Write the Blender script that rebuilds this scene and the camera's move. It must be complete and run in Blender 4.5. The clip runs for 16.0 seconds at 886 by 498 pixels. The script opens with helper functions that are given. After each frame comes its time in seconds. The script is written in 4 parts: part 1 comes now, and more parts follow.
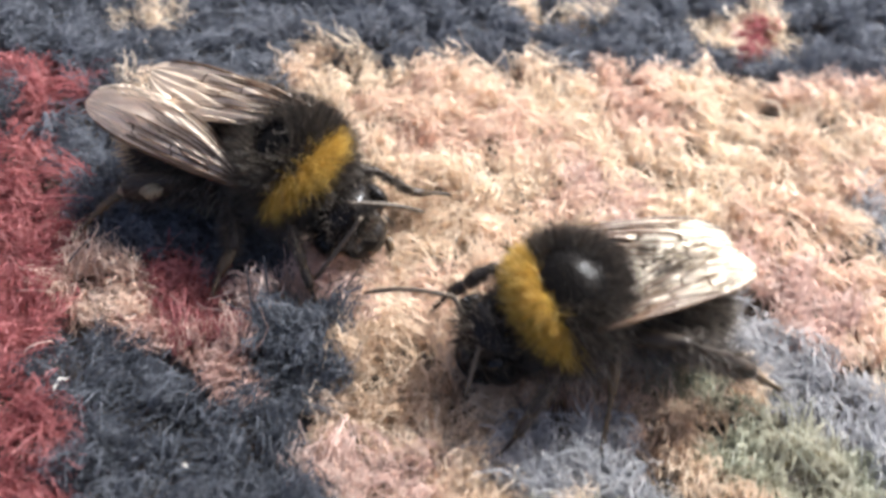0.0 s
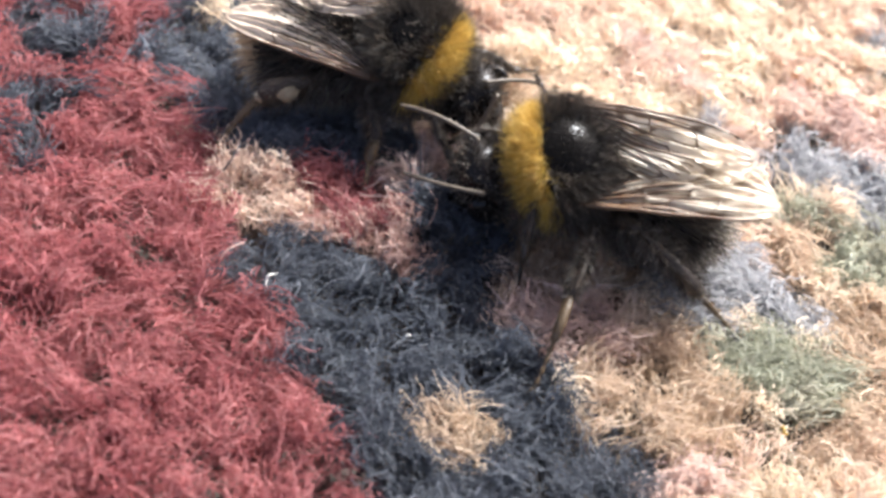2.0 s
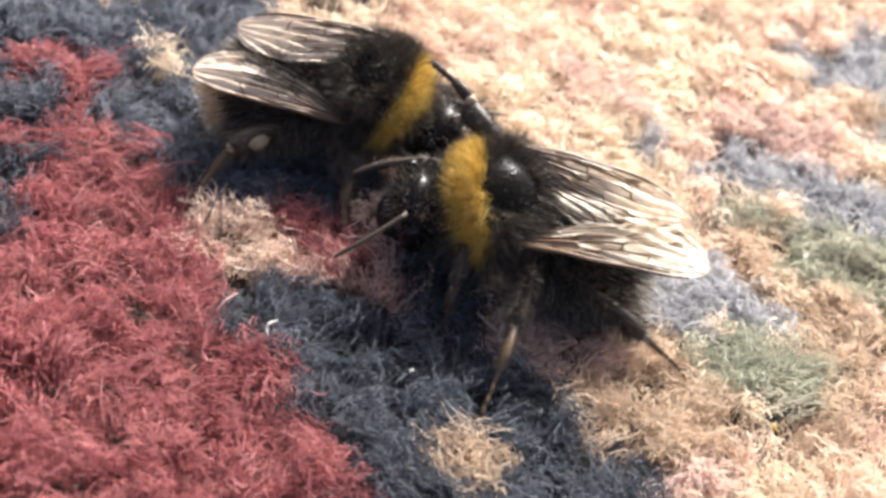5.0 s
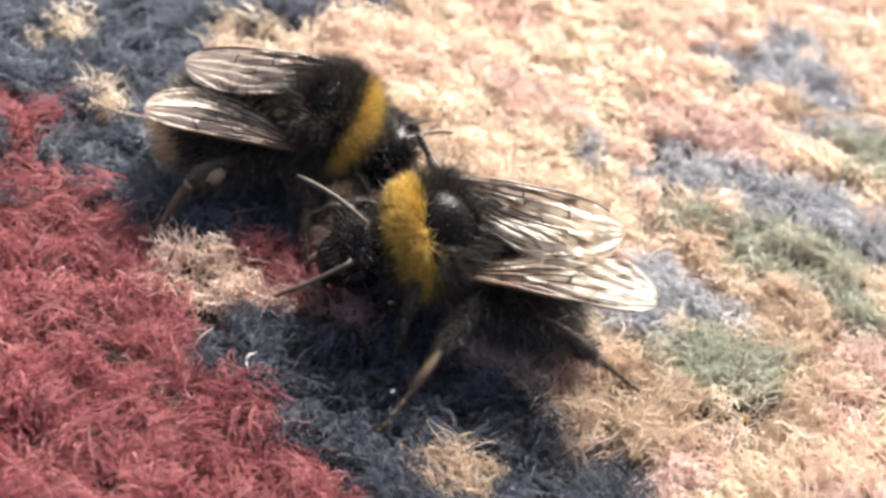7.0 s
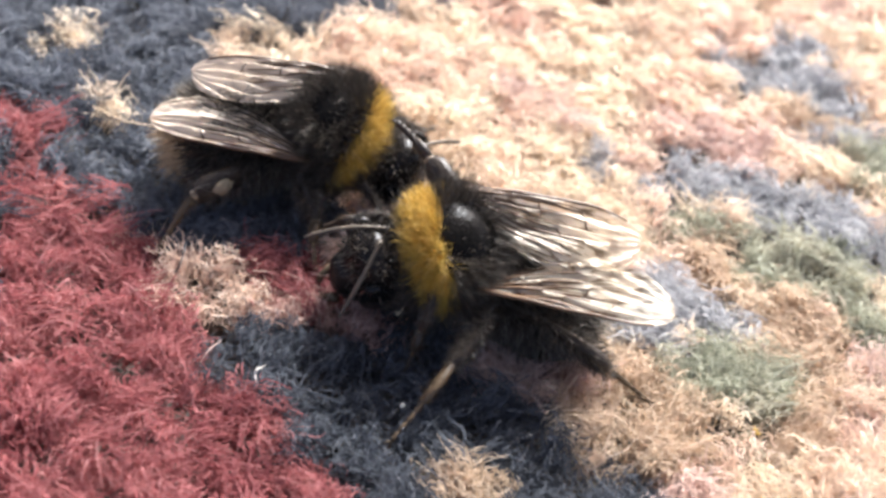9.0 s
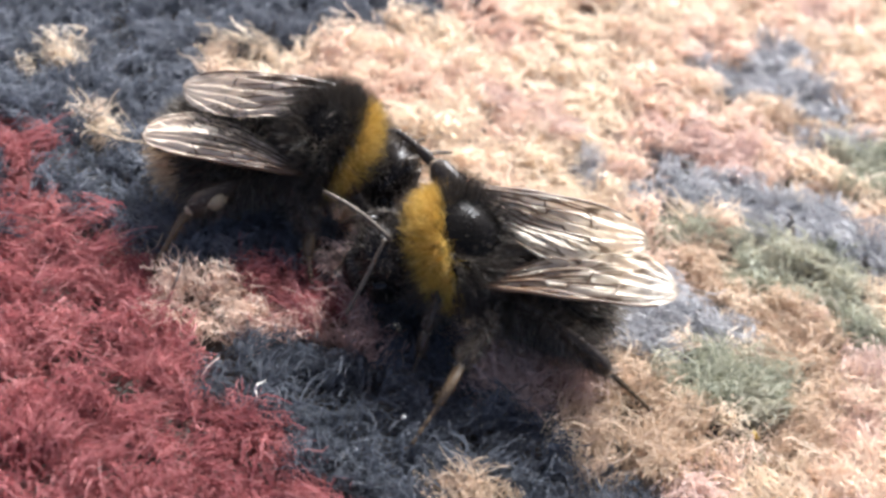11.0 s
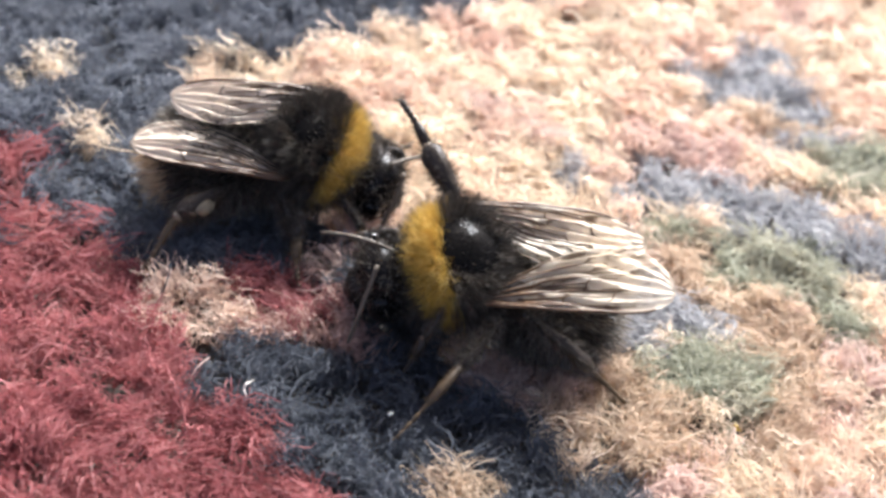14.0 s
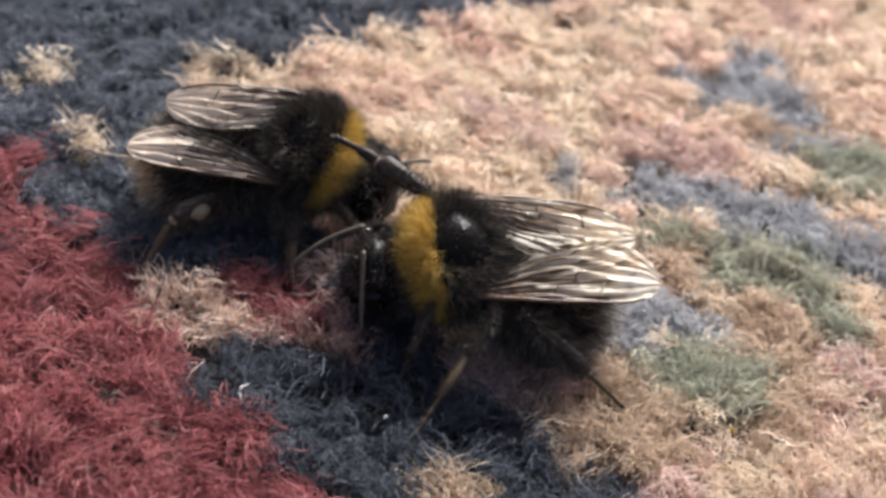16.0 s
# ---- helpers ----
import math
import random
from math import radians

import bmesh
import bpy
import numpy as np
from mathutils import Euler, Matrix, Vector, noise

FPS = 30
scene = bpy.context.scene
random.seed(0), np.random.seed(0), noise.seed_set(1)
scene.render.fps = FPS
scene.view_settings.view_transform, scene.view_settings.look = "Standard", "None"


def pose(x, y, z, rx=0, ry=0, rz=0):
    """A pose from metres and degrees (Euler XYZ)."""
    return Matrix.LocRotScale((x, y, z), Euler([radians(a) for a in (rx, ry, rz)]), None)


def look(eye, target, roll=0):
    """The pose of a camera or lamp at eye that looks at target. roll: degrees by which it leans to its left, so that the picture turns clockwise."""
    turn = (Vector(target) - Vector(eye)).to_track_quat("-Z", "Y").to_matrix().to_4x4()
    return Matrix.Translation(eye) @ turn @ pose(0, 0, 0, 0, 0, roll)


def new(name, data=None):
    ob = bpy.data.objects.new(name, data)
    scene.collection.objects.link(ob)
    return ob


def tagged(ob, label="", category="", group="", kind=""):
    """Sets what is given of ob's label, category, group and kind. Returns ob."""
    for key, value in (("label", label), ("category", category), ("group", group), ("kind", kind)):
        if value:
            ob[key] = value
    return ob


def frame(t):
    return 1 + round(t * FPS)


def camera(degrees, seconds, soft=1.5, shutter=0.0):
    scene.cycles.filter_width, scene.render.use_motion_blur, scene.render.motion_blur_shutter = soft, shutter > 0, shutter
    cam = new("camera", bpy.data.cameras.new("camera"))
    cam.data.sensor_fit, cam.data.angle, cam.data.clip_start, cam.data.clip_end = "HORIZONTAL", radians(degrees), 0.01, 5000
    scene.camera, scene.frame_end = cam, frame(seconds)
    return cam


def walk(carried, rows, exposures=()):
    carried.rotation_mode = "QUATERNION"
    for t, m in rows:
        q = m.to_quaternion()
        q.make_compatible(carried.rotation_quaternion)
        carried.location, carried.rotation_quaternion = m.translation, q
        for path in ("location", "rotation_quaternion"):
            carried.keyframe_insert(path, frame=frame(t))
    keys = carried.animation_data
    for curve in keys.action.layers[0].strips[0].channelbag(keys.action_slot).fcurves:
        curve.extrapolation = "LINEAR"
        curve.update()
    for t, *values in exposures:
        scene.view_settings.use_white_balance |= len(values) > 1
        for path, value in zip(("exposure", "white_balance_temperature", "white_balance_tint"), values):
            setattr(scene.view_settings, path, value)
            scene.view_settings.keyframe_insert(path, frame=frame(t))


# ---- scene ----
# <cam>
LENS = 36.05
PATH = [
    (0, look((0.02553, -0.03506, 0.05148), (-0.00050, 0.00820, 0.00300), 10.89)),
    (0.5, look((0.02448, -0.04030, 0.05071), (0.00197, 0.00541, 0.00271), 11.67)),
    (1, look((0.02136, -0.04384, 0.05042), (0.00368, 0.00251, 0.00103), 14.38)),
    (1.5, look((0.01399, -0.04904, 0.05046), (0.00100, -0.00107, 0.00116), 16.74)),
    (2, look((0.01133, -0.05075, 0.05017), (-0.00235, -0.00305, 0.00079), 13.98)),
    (2.5, look((0.01058, -0.05124, 0.05028), (-0.00181, -0.00284, 0.00125), 14.56)),
    (3, look((0.01062, -0.05081, 0.05016), (-0.00125, -0.00221, 0.00119), 14.63)),
    (3.5, look((0.01047, -0.05030, 0.05007), (-0.00124, -0.00183, 0.00095), 14.75)),
    (5.8, look((0.00334, -0.05558, 0.05089), (-0.00128, -0.00318, 0.00471), 13.80)),
    (6, look((0.00339, -0.05554, 0.05082), (-0.00076, -0.00298, 0.00477), 13.61)),
    (6.5, look((0.00177, -0.05563, 0.05081), (-0.00058, -0.00281, 0.00494), 14.26)),
    (7, look((0.00105, -0.05576, 0.05083), (-0.00082, -0.00280, 0.00510), 14.58)),
    (7.5, look((0.00056, -0.05560, 0.05076), (-0.00119, -0.00257, 0.00511), 14.70)),
    (8, look((0.00020, -0.05499, 0.05051), (-0.00145, -0.00206, 0.00472), 15.02)),
    (8.5, look((0.00009, -0.05485, 0.05052), (-0.00163, -0.00199, 0.00466), 14.99)),
    (9, look((-0.00001, -0.05496, 0.05071), (-0.00150, -0.00197, 0.00498), 14.86)),
    (11.5, look((-0.00121, -0.05512, 0.05071), (-0.00151, -0.00165, 0.00554), 14.43)),
    (12, look((-0.00110, -0.05512, 0.05062), (-0.00157, -0.00155, 0.00556), 14.24)),
    (12.5, look((-0.00056, -0.05659, 0.05076), (-0.00130, -0.00251, 0.00632), 13.79)),
    (13, look((-0.00053, -0.05649, 0.05077), (-0.00106, -0.00255, 0.00616), 13.90)),
    (13.5, look((-0.00027, -0.05681, 0.05082), (-0.00079, -0.00270, 0.00641), 13.53)),
    (14, look((-0.00019, -0.05685, 0.05074), (-0.00067, -0.00259, 0.00651), 13.52)),
    (14.5, look((-0.00020, -0.05682, 0.05067), (-0.00057, -0.00251, 0.00651), 13.63)),
    (15, look((-0.00015, -0.05671, 0.05073), (-0.00046, -0.00250, 0.00645), 13.68)),
    (15.5, look((-0.00010, -0.05708, 0.05074), (-0.00036, -0.00263, 0.00675), 13.62)),
    (16, look((0.00010, -0.05714, 0.05076), (-0.00043, -0.00263, 0.00684), 13.32)),
]
# </cam>
EXPOSURE = [(0.0, 1.58, 6200, 10), (0.7, 1.6, 6209, 10), (1.5, 1.8, 6220, 10), (3.5, 2.05, 6320, 10), (6.0, 1.71, 6550, 10), (7.0, 1.74, 6450, 10), (9.0, 1.83, 6250, 10), (11.5, 1.62, 6050, 10), (12.4, 1.79, 6032, 10), (13.2, 1.87, 6077, 10), (14.0, 1.77, 6130, 10), (14.7, 1.89, 6179, 10), (15.4, 1.89, 6208, 10), (15.7, 1.5, 6214, 10), (16.0, 1.07, 6220, 10)]
cam = camera(LENS, 16.0, soft=3.1, shutter=0.7)
cam.data.dof.use_dof, cam.data.dof.focus_distance, cam.data.dof.aperture_fstop = True, 0.070, 62
walk(cam, PATH, EXPOSURE)

# world and sun
SUN_TO = Vector((0.08, 0.69, 0.72)).normalized()
world = bpy.data.worlds.new("world")
scene.world = world
world.use_nodes = True
wn = world.node_tree.nodes
sky = wn.new("ShaderNodeTexSky")
sky.sky_type = "NISHITA"
sky.sun_disc = False
sky.air_density, sky.dust_density, sky.ozone_density = 0.30, 4.4, 0.2
sky.sun_elevation = math.asin(SUN_TO.z)
sky.sun_rotation = math.atan2(SUN_TO.x, SUN_TO.y)
world.node_tree.links.new(sky.outputs[0], wn["Background"].inputs[0])
wn["Background"].inputs[1].default_value = 0.15
sun_data = bpy.data.lights.new("sun", "SUN")
sun_data.energy = 2.75
sun_data.angle = radians(0.53)
sun_data.color = (0.968, 0.99, 1.0)
sun = new("sun", sun_data)
sun.matrix_world = look(SUN_TO * 2, (0, 0, 0))

MM = 0.001
rng = np.random.default_rng(7)


# ---- materials ----
def material(name, base, rough=0.6, metal=0.0):
    m = bpy.data.materials.new(name)
    m.use_nodes = True
    p = m.node_tree.nodes["Principled BSDF"]
    p.inputs["Base Color"].default_value = (*base, 1)
    p.inputs["Roughness"].default_value = rough
    p.inputs["Metallic"].default_value = metal
    return m


def fibre_material(name, dark, mid, light, other=None, patch_mm=6.0, rough=0.65, through_light=0.5, sheen=0.0):
    """Yarn or hair: each strand has its own tone; other tints whole tufts."""
    m = material(name, mid, rough)
    nt = m.node_tree
    n, l = nt.nodes, nt.links
    p = n["Principled BSDF"]
    geo = n.new("ShaderNodeNewGeometry")
    ramp = n.new("ShaderNodeValToRGB")
    ramp.color_ramp.elements[0].color = (*dark, 1)
    ramp.color_ramp.elements[1].color = (*light, 1)
    e = ramp.color_ramp.elements.new(0.5)
    e.color = (*mid, 1)
    l.new(geo.outputs["Random Per Island"], ramp.inputs[0])
    colour = ramp.outputs[0]
    tex = n.new("ShaderNodeTexCoord")
    if other:
        noise_node = n.new("ShaderNodeTexNoise")
        noise_node.inputs["Scale"].default_value = 1000.0 / patch_mm
        noise_node.inputs["Detail"].default_value = 1.5
        l.new(tex.outputs["Object"], noise_node.inputs["Vector"])
        step = n.new("ShaderNodeMapRange")
        step.inputs[1].default_value, step.inputs[2].default_value = 0.46, 0.60
        l.new(noise_node.outputs[0], step.inputs[0])
        mix = n.new("ShaderNodeMixRGB")
        mix.inputs[2].default_value = (*other, 1)
        fac = n.new("ShaderNodeMath")
        fac.operation = "MULTIPLY"
        fac.inputs[1].default_value = 0.75
        l.new(step.outputs[0], fac.inputs[0])
        l.new(fac.outputs[0], mix.inputs[0])
        l.new(colour, mix.inputs[1])
        colour = mix.outputs[0]
    grain = n.new("ShaderNodeTexNoise")
    grain.inputs["Scale"].default_value = 900.0
    l.new(tex.outputs["Object"], grain.inputs["Vector"])
    gr = n.new("ShaderNodeMapRange")
    gr.inputs[3].default_value, gr.inputs[4].default_value = 0.75, 1.2
    l.new(grain.outputs[0], gr.inputs[0])
    mul = n.new("ShaderNodeMixRGB")
    mul.blend_type = "MULTIPLY"
    mul.inputs[0].default_value = 1.0
    l.new(colour, mul.inputs[1])
    l.new(gr.outputs[0], mul.inputs[2])
    l.new(mul.outputs[0], p.inputs["Base Color"])
    p.inputs["Specular IOR Level"].default_value = 0.3
    if sheen:
        p.inputs["Sheen Weight"].default_value = sheen
    trans = n.new("ShaderNodeBsdfTranslucent")
    l.new(mul.outputs[0], trans.inputs[0])
    both = n.new("ShaderNodeMixShader")
    both.inputs[0].default_value = through_light
    l.new(p.outputs[0], both.inputs[1])
    l.new(trans.outputs[0], both.inputs[2])
    l.new(both.outputs[0], n["Material Output"].inputs[0])
    return m


YARN = {
    "red": fibre_material("red_yarn", (0.30, 0.094, 0.096), (0.39, 0.141, 0.139), (0.50, 0.228, 0.215), (0.34, 0.107, 0.110), 7),
    "blue": fibre_material("slate_blue_yarn", (0.068, 0.073, 0.085), (0.106, 0.115, 0.133), (0.160, 0.170, 0.191), (0.085, 0.092, 0.107), 7),
    # the slate blue again, lightened to paint glare on the far pile
    "steel": fibre_material("slate_blue_glare_yarn", (0.096, 0.104, 0.121), (0.152, 0.164, 0.188), (0.22, 0.235, 0.262), (0.12, 0.13, 0.15), 7),
    "cream": fibre_material("cream_yarn", (0.70, 0.57, 0.435), (0.77, 0.645, 0.495), (0.84, 0.74, 0.59), (0.75, 0.59, 0.46), 8, through_light=0.6),
    "peach": fibre_material("peach_yarn", (0.69, 0.52, 0.41), (0.76, 0.59, 0.47), (0.83, 0.68, 0.565), (0.72, 0.53, 0.43), 8, through_light=0.6),
    "rose": fibre_material("rose_yarn", (0.46, 0.295, 0.24), (0.57, 0.38, 0.315), (0.66, 0.475, 0.405), (0.52, 0.335, 0.28), 5),
    "pink": fibre_material("pink_yarn", (0.60, 0.445, 0.375), (0.69, 0.53, 0.45), (0.79, 0.65, 0.565), (0.66, 0.49, 0.42), 5),
    "straw": fibre_material("straw_yarn", (0.50, 0.37, 0.255), (0.60, 0.465, 0.335), (0.71, 0.58, 0.44), (0.59, 0.45, 0.33), 6),
    "greyblue": fibre_material("pale_grey_yarn", (0.33, 0.332, 0.34), (0.42, 0.42, 0.425), (0.55, 0.54, 0.53), (0.39, 0.39, 0.40), 6),
    "green": fibre_material("sage_green_yarn", (0.29, 0.295, 0.215), (0.385, 0.39, 0.295), (0.51, 0.51, 0.40), (0.50, 0.46, 0.35), 6),
}
backing_mat = fibre_material("rug_backing", (0.14, 0.12, 0.10), (0.18, 0.15, 0.125), (0.22, 0.19, 0.16))
black_hair = fibre_material("black_hair", (0.020, 0.016, 0.013), (0.048, 0.039, 0.030), (0.14, 0.112, 0.082), rough=0.45, through_light=0.1)
yellow_hair = fibre_material("yellow_hair", (0.40, 0.23, 0.035), (0.62, 0.40, 0.065), (0.76, 0.56, 0.19), rough=0.5, through_light=0.25)
buff_hair = fibre_material("buff_hair", (0.31, 0.20, 0.10), (0.48, 0.345, 0.19), (0.62, 0.49, 0.32), rough=0.5, through_light=0.3)
tarsus_hair = fibre_material("tarsus_hair", (0.05, 0.03, 0.015), (0.13, 0.075, 0.03), (0.25, 0.16, 0.07), rough=0.5, through_light=0.3)
grey_hair = fibre_material("grey_brown_hair", (0.07, 0.058, 0.045), (0.17, 0.145, 0.115), (0.38, 0.34, 0.275), rough=0.5, through_light=0.3)


def shell_material(name, base, light, rough, gloss=0.5, relief=0.5):
    m = material(name, base, rough)
    nt = m.node_tree
    n, l = nt.nodes, nt.links
    p = n["Principled BSDF"]
    p.inputs["Specular IOR Level"].default_value = gloss
    tex = n.new("ShaderNodeTexCoord")
    big = n.new("ShaderNodeTexNoise")
    big.inputs["Scale"].default_value = 700.0
    big.inputs["Detail"].default_value = 4.0
    l.new(tex.outputs["Object"], big.inputs["Vector"])
    mix = n.new("ShaderNodeMixRGB")
    mix.inputs[1].default_value = (*base, 1)
    mix.inputs[2].default_value = (*light, 1)
    l.new(big.outputs[0], mix.inputs[0])
    l.new(mix.outputs[0], p.inputs["Base Color"])
    fine = n.new("ShaderNodeTexNoise")
    fine.inputs["Scale"].default_value = 5000.0
    l.new(tex.outputs["Object"], fine.inputs["Vector"])
    bump = n.new("ShaderNodeBump")
    bump.inputs["Strength"].default_value = relief
    bump.inputs["Distance"].default_value = 0.0001
    l.new(fine.outputs[0], bump.inputs["Height"])
    l.new(bump.outputs[0], p.inputs["Normal"])
    return m


shell = shell_material("black_shell", (0.004, 0.0035, 0.003), (0.007, 0.006, 0.005), 0.21, 0.06, 0.45)
face_shell = shell_material("face_shell", (0.008, 0.007, 0.006), (0.015, 0.012, 0.010), 0.27, 0.13, 0.3)
eye_mat = shell_material("eye_shell", (0.004, 0.004, 0.004), (0.008, 0.007, 0.006), 0.2, 0.18, 0.2)
brown_shell = shell_material("brown_shell", (0.042, 0.027, 0.014), (0.11, 0.072, 0.036), 0.42, 0.3)
leg_shell = shell_material("leg_shell", (0.014, 0.010, 0.007), (0.048, 0.034, 0.022), 0.45, 0.28)
antenna_shell = shell_material("antenna_shell", (0.045, 0.034, 0.024), (0.12, 0.094, 0.066), 0.42, 0.25)
pollen_mat = shell_material("pollen", (0.17, 0.13, 0.075), (0.28, 0.225, 0.135), 0.6)
joint_mat = shell_material("pale_joint", (0.20, 0.14, 0.08), (0.38, 0.29, 0.18), 0.35)
speck_mat = shell_material("white_speck", (0.58, 0.55, 0.47), (0.70, 0.67, 0.58), 0.5)
vein_mat = shell_material("wing_vein", (0.05, 0.025, 0.01), (0.13, 0.07, 0.03), 0.4)


def wing_material(name, thin_by, thick_by, glow, crease_shade, tone, gloss):
    """Milky membrane, creased along its length, with the shade of its creases painted brown and a clearer tip."""
    m = material(name, (0.80, 0.71, 0.58), 0.4)
    nt = m.node_tree
    n, l = nt.nodes, nt.links
    p = n["Principled BSDF"]
    tex = n.new("ShaderNodeTexCoord")
    place = n.new("ShaderNodeSeparateXYZ")
    l.new(tex.outputs["Object"], place.inputs[0])

    def maths(how, x, y=0.0):
        node = n.new("ShaderNodeMath")
        node.operation = how
        for k, value in enumerate((x, y)):
            if isinstance(value, float):
                node.inputs[k].default_value = value
            else:
                l.new(value, node.inputs[k])
        return node.outputs[0]

    across = maths("DIVIDE", maths("ABSOLUTE", place.outputs[1]), maths("ADD", maths("MULTIPLY", place.outputs[0], 0.55), 0.003))
    along = n.new("ShaderNodeCombineXYZ")
    l.new(maths("MULTIPLY", place.outputs[0], 420.0), along.inputs[0])
    l.new(maths("MULTIPLY", across, 17.0), along.inputs[1])
    crease = n.new("ShaderNodeTexNoise")
    crease.inputs["Scale"].default_value = 1.0
    crease.inputs["Detail"].default_value = 3.0
    crease.inputs["Distortion"].default_value = 1.3
    l.new(along.outputs[0], crease.inputs["Vector"])
    dark = n.new("ShaderNodeMapRange")
    dark.inputs[1].default_value, dark.inputs[2].default_value = 0.515, 0.565
    # painted crease shade, broader towards the root
    rooted = n.new("ShaderNodeMapRange")
    rooted.inputs[1].default_value, rooted.inputs[2].default_value = 0.002, 0.0075
    rooted.inputs[3].default_value, rooted.inputs[4].default_value = 0.045, -0.02
    l.new(place.outputs[0], rooted.inputs[0])
    l.new(maths("ADD", crease.outputs[0], rooted.outputs[0]), dark.inputs[0])
    # the tip has no creases
    fade = n.new("ShaderNodeMapRange")
    fade.inputs[1].default_value, fade.inputs[2].default_value = 0.0080, 0.0096
    fade.inputs[3].default_value, fade.inputs[4].default_value = crease_shade, 0.0
    l.new(place.outputs[0], fade.inputs[0])
    brown = n.new("ShaderNodeMath")
    brown.operation = "MULTIPLY"
    l.new(dark.outputs[0], brown.inputs[0])
    l.new(fade.outputs[0], brown.inputs[1])
    tint = n.new("ShaderNodeMixRGB")
    tint.inputs[1].default_value = tone + (1,)
    tint.inputs[2].default_value = (0.085, 0.052, 0.024, 1)
    l.new(brown.outputs[0], tint.inputs[0])
    l.new(tint.outputs[0], p.inputs["Base Color"])
    thin = n.new("ShaderNodeBsdfTranslucent")
    l.new(tint.outputs[0], thin.inputs[0])
    shine = n.new("ShaderNodeBsdfGlossy")
    l.new(tint.outputs[0], shine.inputs["Color"])
    shine.inputs["Roughness"].default_value = 0.43
    clear = n.new("ShaderNodeBsdfTransparent")
    clear.inputs[0].default_value = (0.92, 0.87, 0.79, 1)
    body = n.new("ShaderNodeMixShader")
    body.inputs[0].default_value = glow
    l.new(p.outputs[0], body.inputs[1])
    l.new(thin.outputs[0], body.inputs[2])
    wet = n.new("ShaderNodeMixShader")
    wet.inputs[0].default_value = gloss
    l.new(body.outputs[0], wet.inputs[1])
    l.new(shine.outputs[0], wet.inputs[2])
    cloud = n.new("ShaderNodeTexNoise")
    cloud.inputs["Scale"].default_value = 450.0
    l.new(tex.outputs["Object"], cloud.inputs["Vector"])
    much = n.new("ShaderNodeMapRange")
    much.inputs[1].default_value, much.inputs[2].default_value = 0.35, 0.65
    much.inputs[3].default_value, much.inputs[4].default_value = thin_by, thick_by
    l.new(cloud.outputs[0], much.inputs[0])
    solid = n.new("ShaderNodeMath")
    solid.operation = "MAXIMUM"
    thinner = n.new("ShaderNodeMapRange")
    thinner.inputs[1].default_value, thinner.inputs[2].default_value = 0.0055, 0.0085
    thinner.inputs[3].default_value, thinner.inputs[4].default_value = 1.0, 0.9
    l.new(place.outputs[0], thinner.inputs[0])
    l.new(maths("MULTIPLY", much.outputs[0], thinner.outputs[0]), solid.inputs[0])
    l.new(brown.outputs[0], solid.inputs[1])
    mix = n.new("ShaderNodeMixShader")
    l.new(solid.outputs[0], mix.inputs[0])
    l.new(clear.outputs[0], mix.inputs[1])
    l.new(wet.outputs[0], mix.inputs[2])
    l.new(mix.outputs[0], n["Material Output"].inputs[0])
    bump = n.new("ShaderNodeBump")
    bump.inputs["Strength"].default_value = 1.0
    bump.inputs["Distance"].default_value = 0.0004
    l.new(crease.outputs[0], bump.inputs["Height"])
    l.new(bump.outputs[0], p.inputs["Normal"])
    l.new(bump.outputs[0], shine.inputs["Normal"])
    return m


clear_wing = wing_material("clear_wing_membrane", 0.36, 0.64, 0.75, 0.9, (0.95, 0.86, 0.71), 0.32)
# standing bee's wings: sun on the membrane painted as a more opaque tone
sunlit_wing = wing_material("sunlit_wing_membrane", 0.58, 0.92, 0.42, 0.40, (0.98, 0.82, 0.64), 0.07)


# ---- mesh helpers (millimetres in, metres out) ----
def mesh_of(name, verts, faces, mat, smooth=True):
    me = bpy.data.meshes.new(name)
    verts = np.asarray(verts, np.float32) * MM
    if isinstance(faces, np.ndarray):
        k = faces.shape[1]
        me.vertices.add(len(verts))
        me.vertices.foreach_set("co", verts.ravel())
        me.loops.add(faces.size)
        me.loops.foreach_set("vertex_index", faces.ravel().astype(np.int32))
        me.polygons.add(len(faces))
        me.polygons.foreach_set("loop_start", np.arange(0, faces.size, k, dtype=np.int32))
        me.update(calc_edges=True)
    else:
        me.from_pydata(verts.tolist(), [], faces)
    me.polygons.foreach_set("use_smooth", np.full(len(me.polygons), smooth))
    me.materials.append(mat)
    return me


def part(name, me, parent, label=""):
    ob = new(name, me)
    ob.parent = parent
    return tagged(ob, label) if label else ob


def join(*pieces):
    verts, faces, at = [], [], 0
    for v, f in pieces:
        verts.extend(tuple(p) for p in v)
        faces.extend(tuple(i + at for i in g) for g in f)
        at += len(v)
    return verts, faces


def ellipsoid(centre, radii, turn=(0, 0, 0), seg=24, rings=14, lumps=0.0):
    m = Euler([radians(a) for a in turn]).to_matrix()
    verts, faces = [], []
    for i in range(rings + 1):
        a = math.pi * i / rings
        for j in range(seg):
            b = 2 * math.pi * j / seg
            p = Vector((math.cos(a), math.sin(a) * math.cos(b), math.sin(a) * math.sin(b)))
            s = 1 + lumps * noise.noise(p * 2.3 + Vector(centre))
            p = m @ Vector((p.x * radii[0] * s, p.y * radii[1] * s, p.z * radii[2] * s))
            verts.append(p + Vector(centre))
    for i in range(rings):
        for j in range(seg):
            a, b = i * seg + j, i * seg + (j + 1) % seg
            faces.append((a, b, b + seg, a + seg))
    return verts, faces


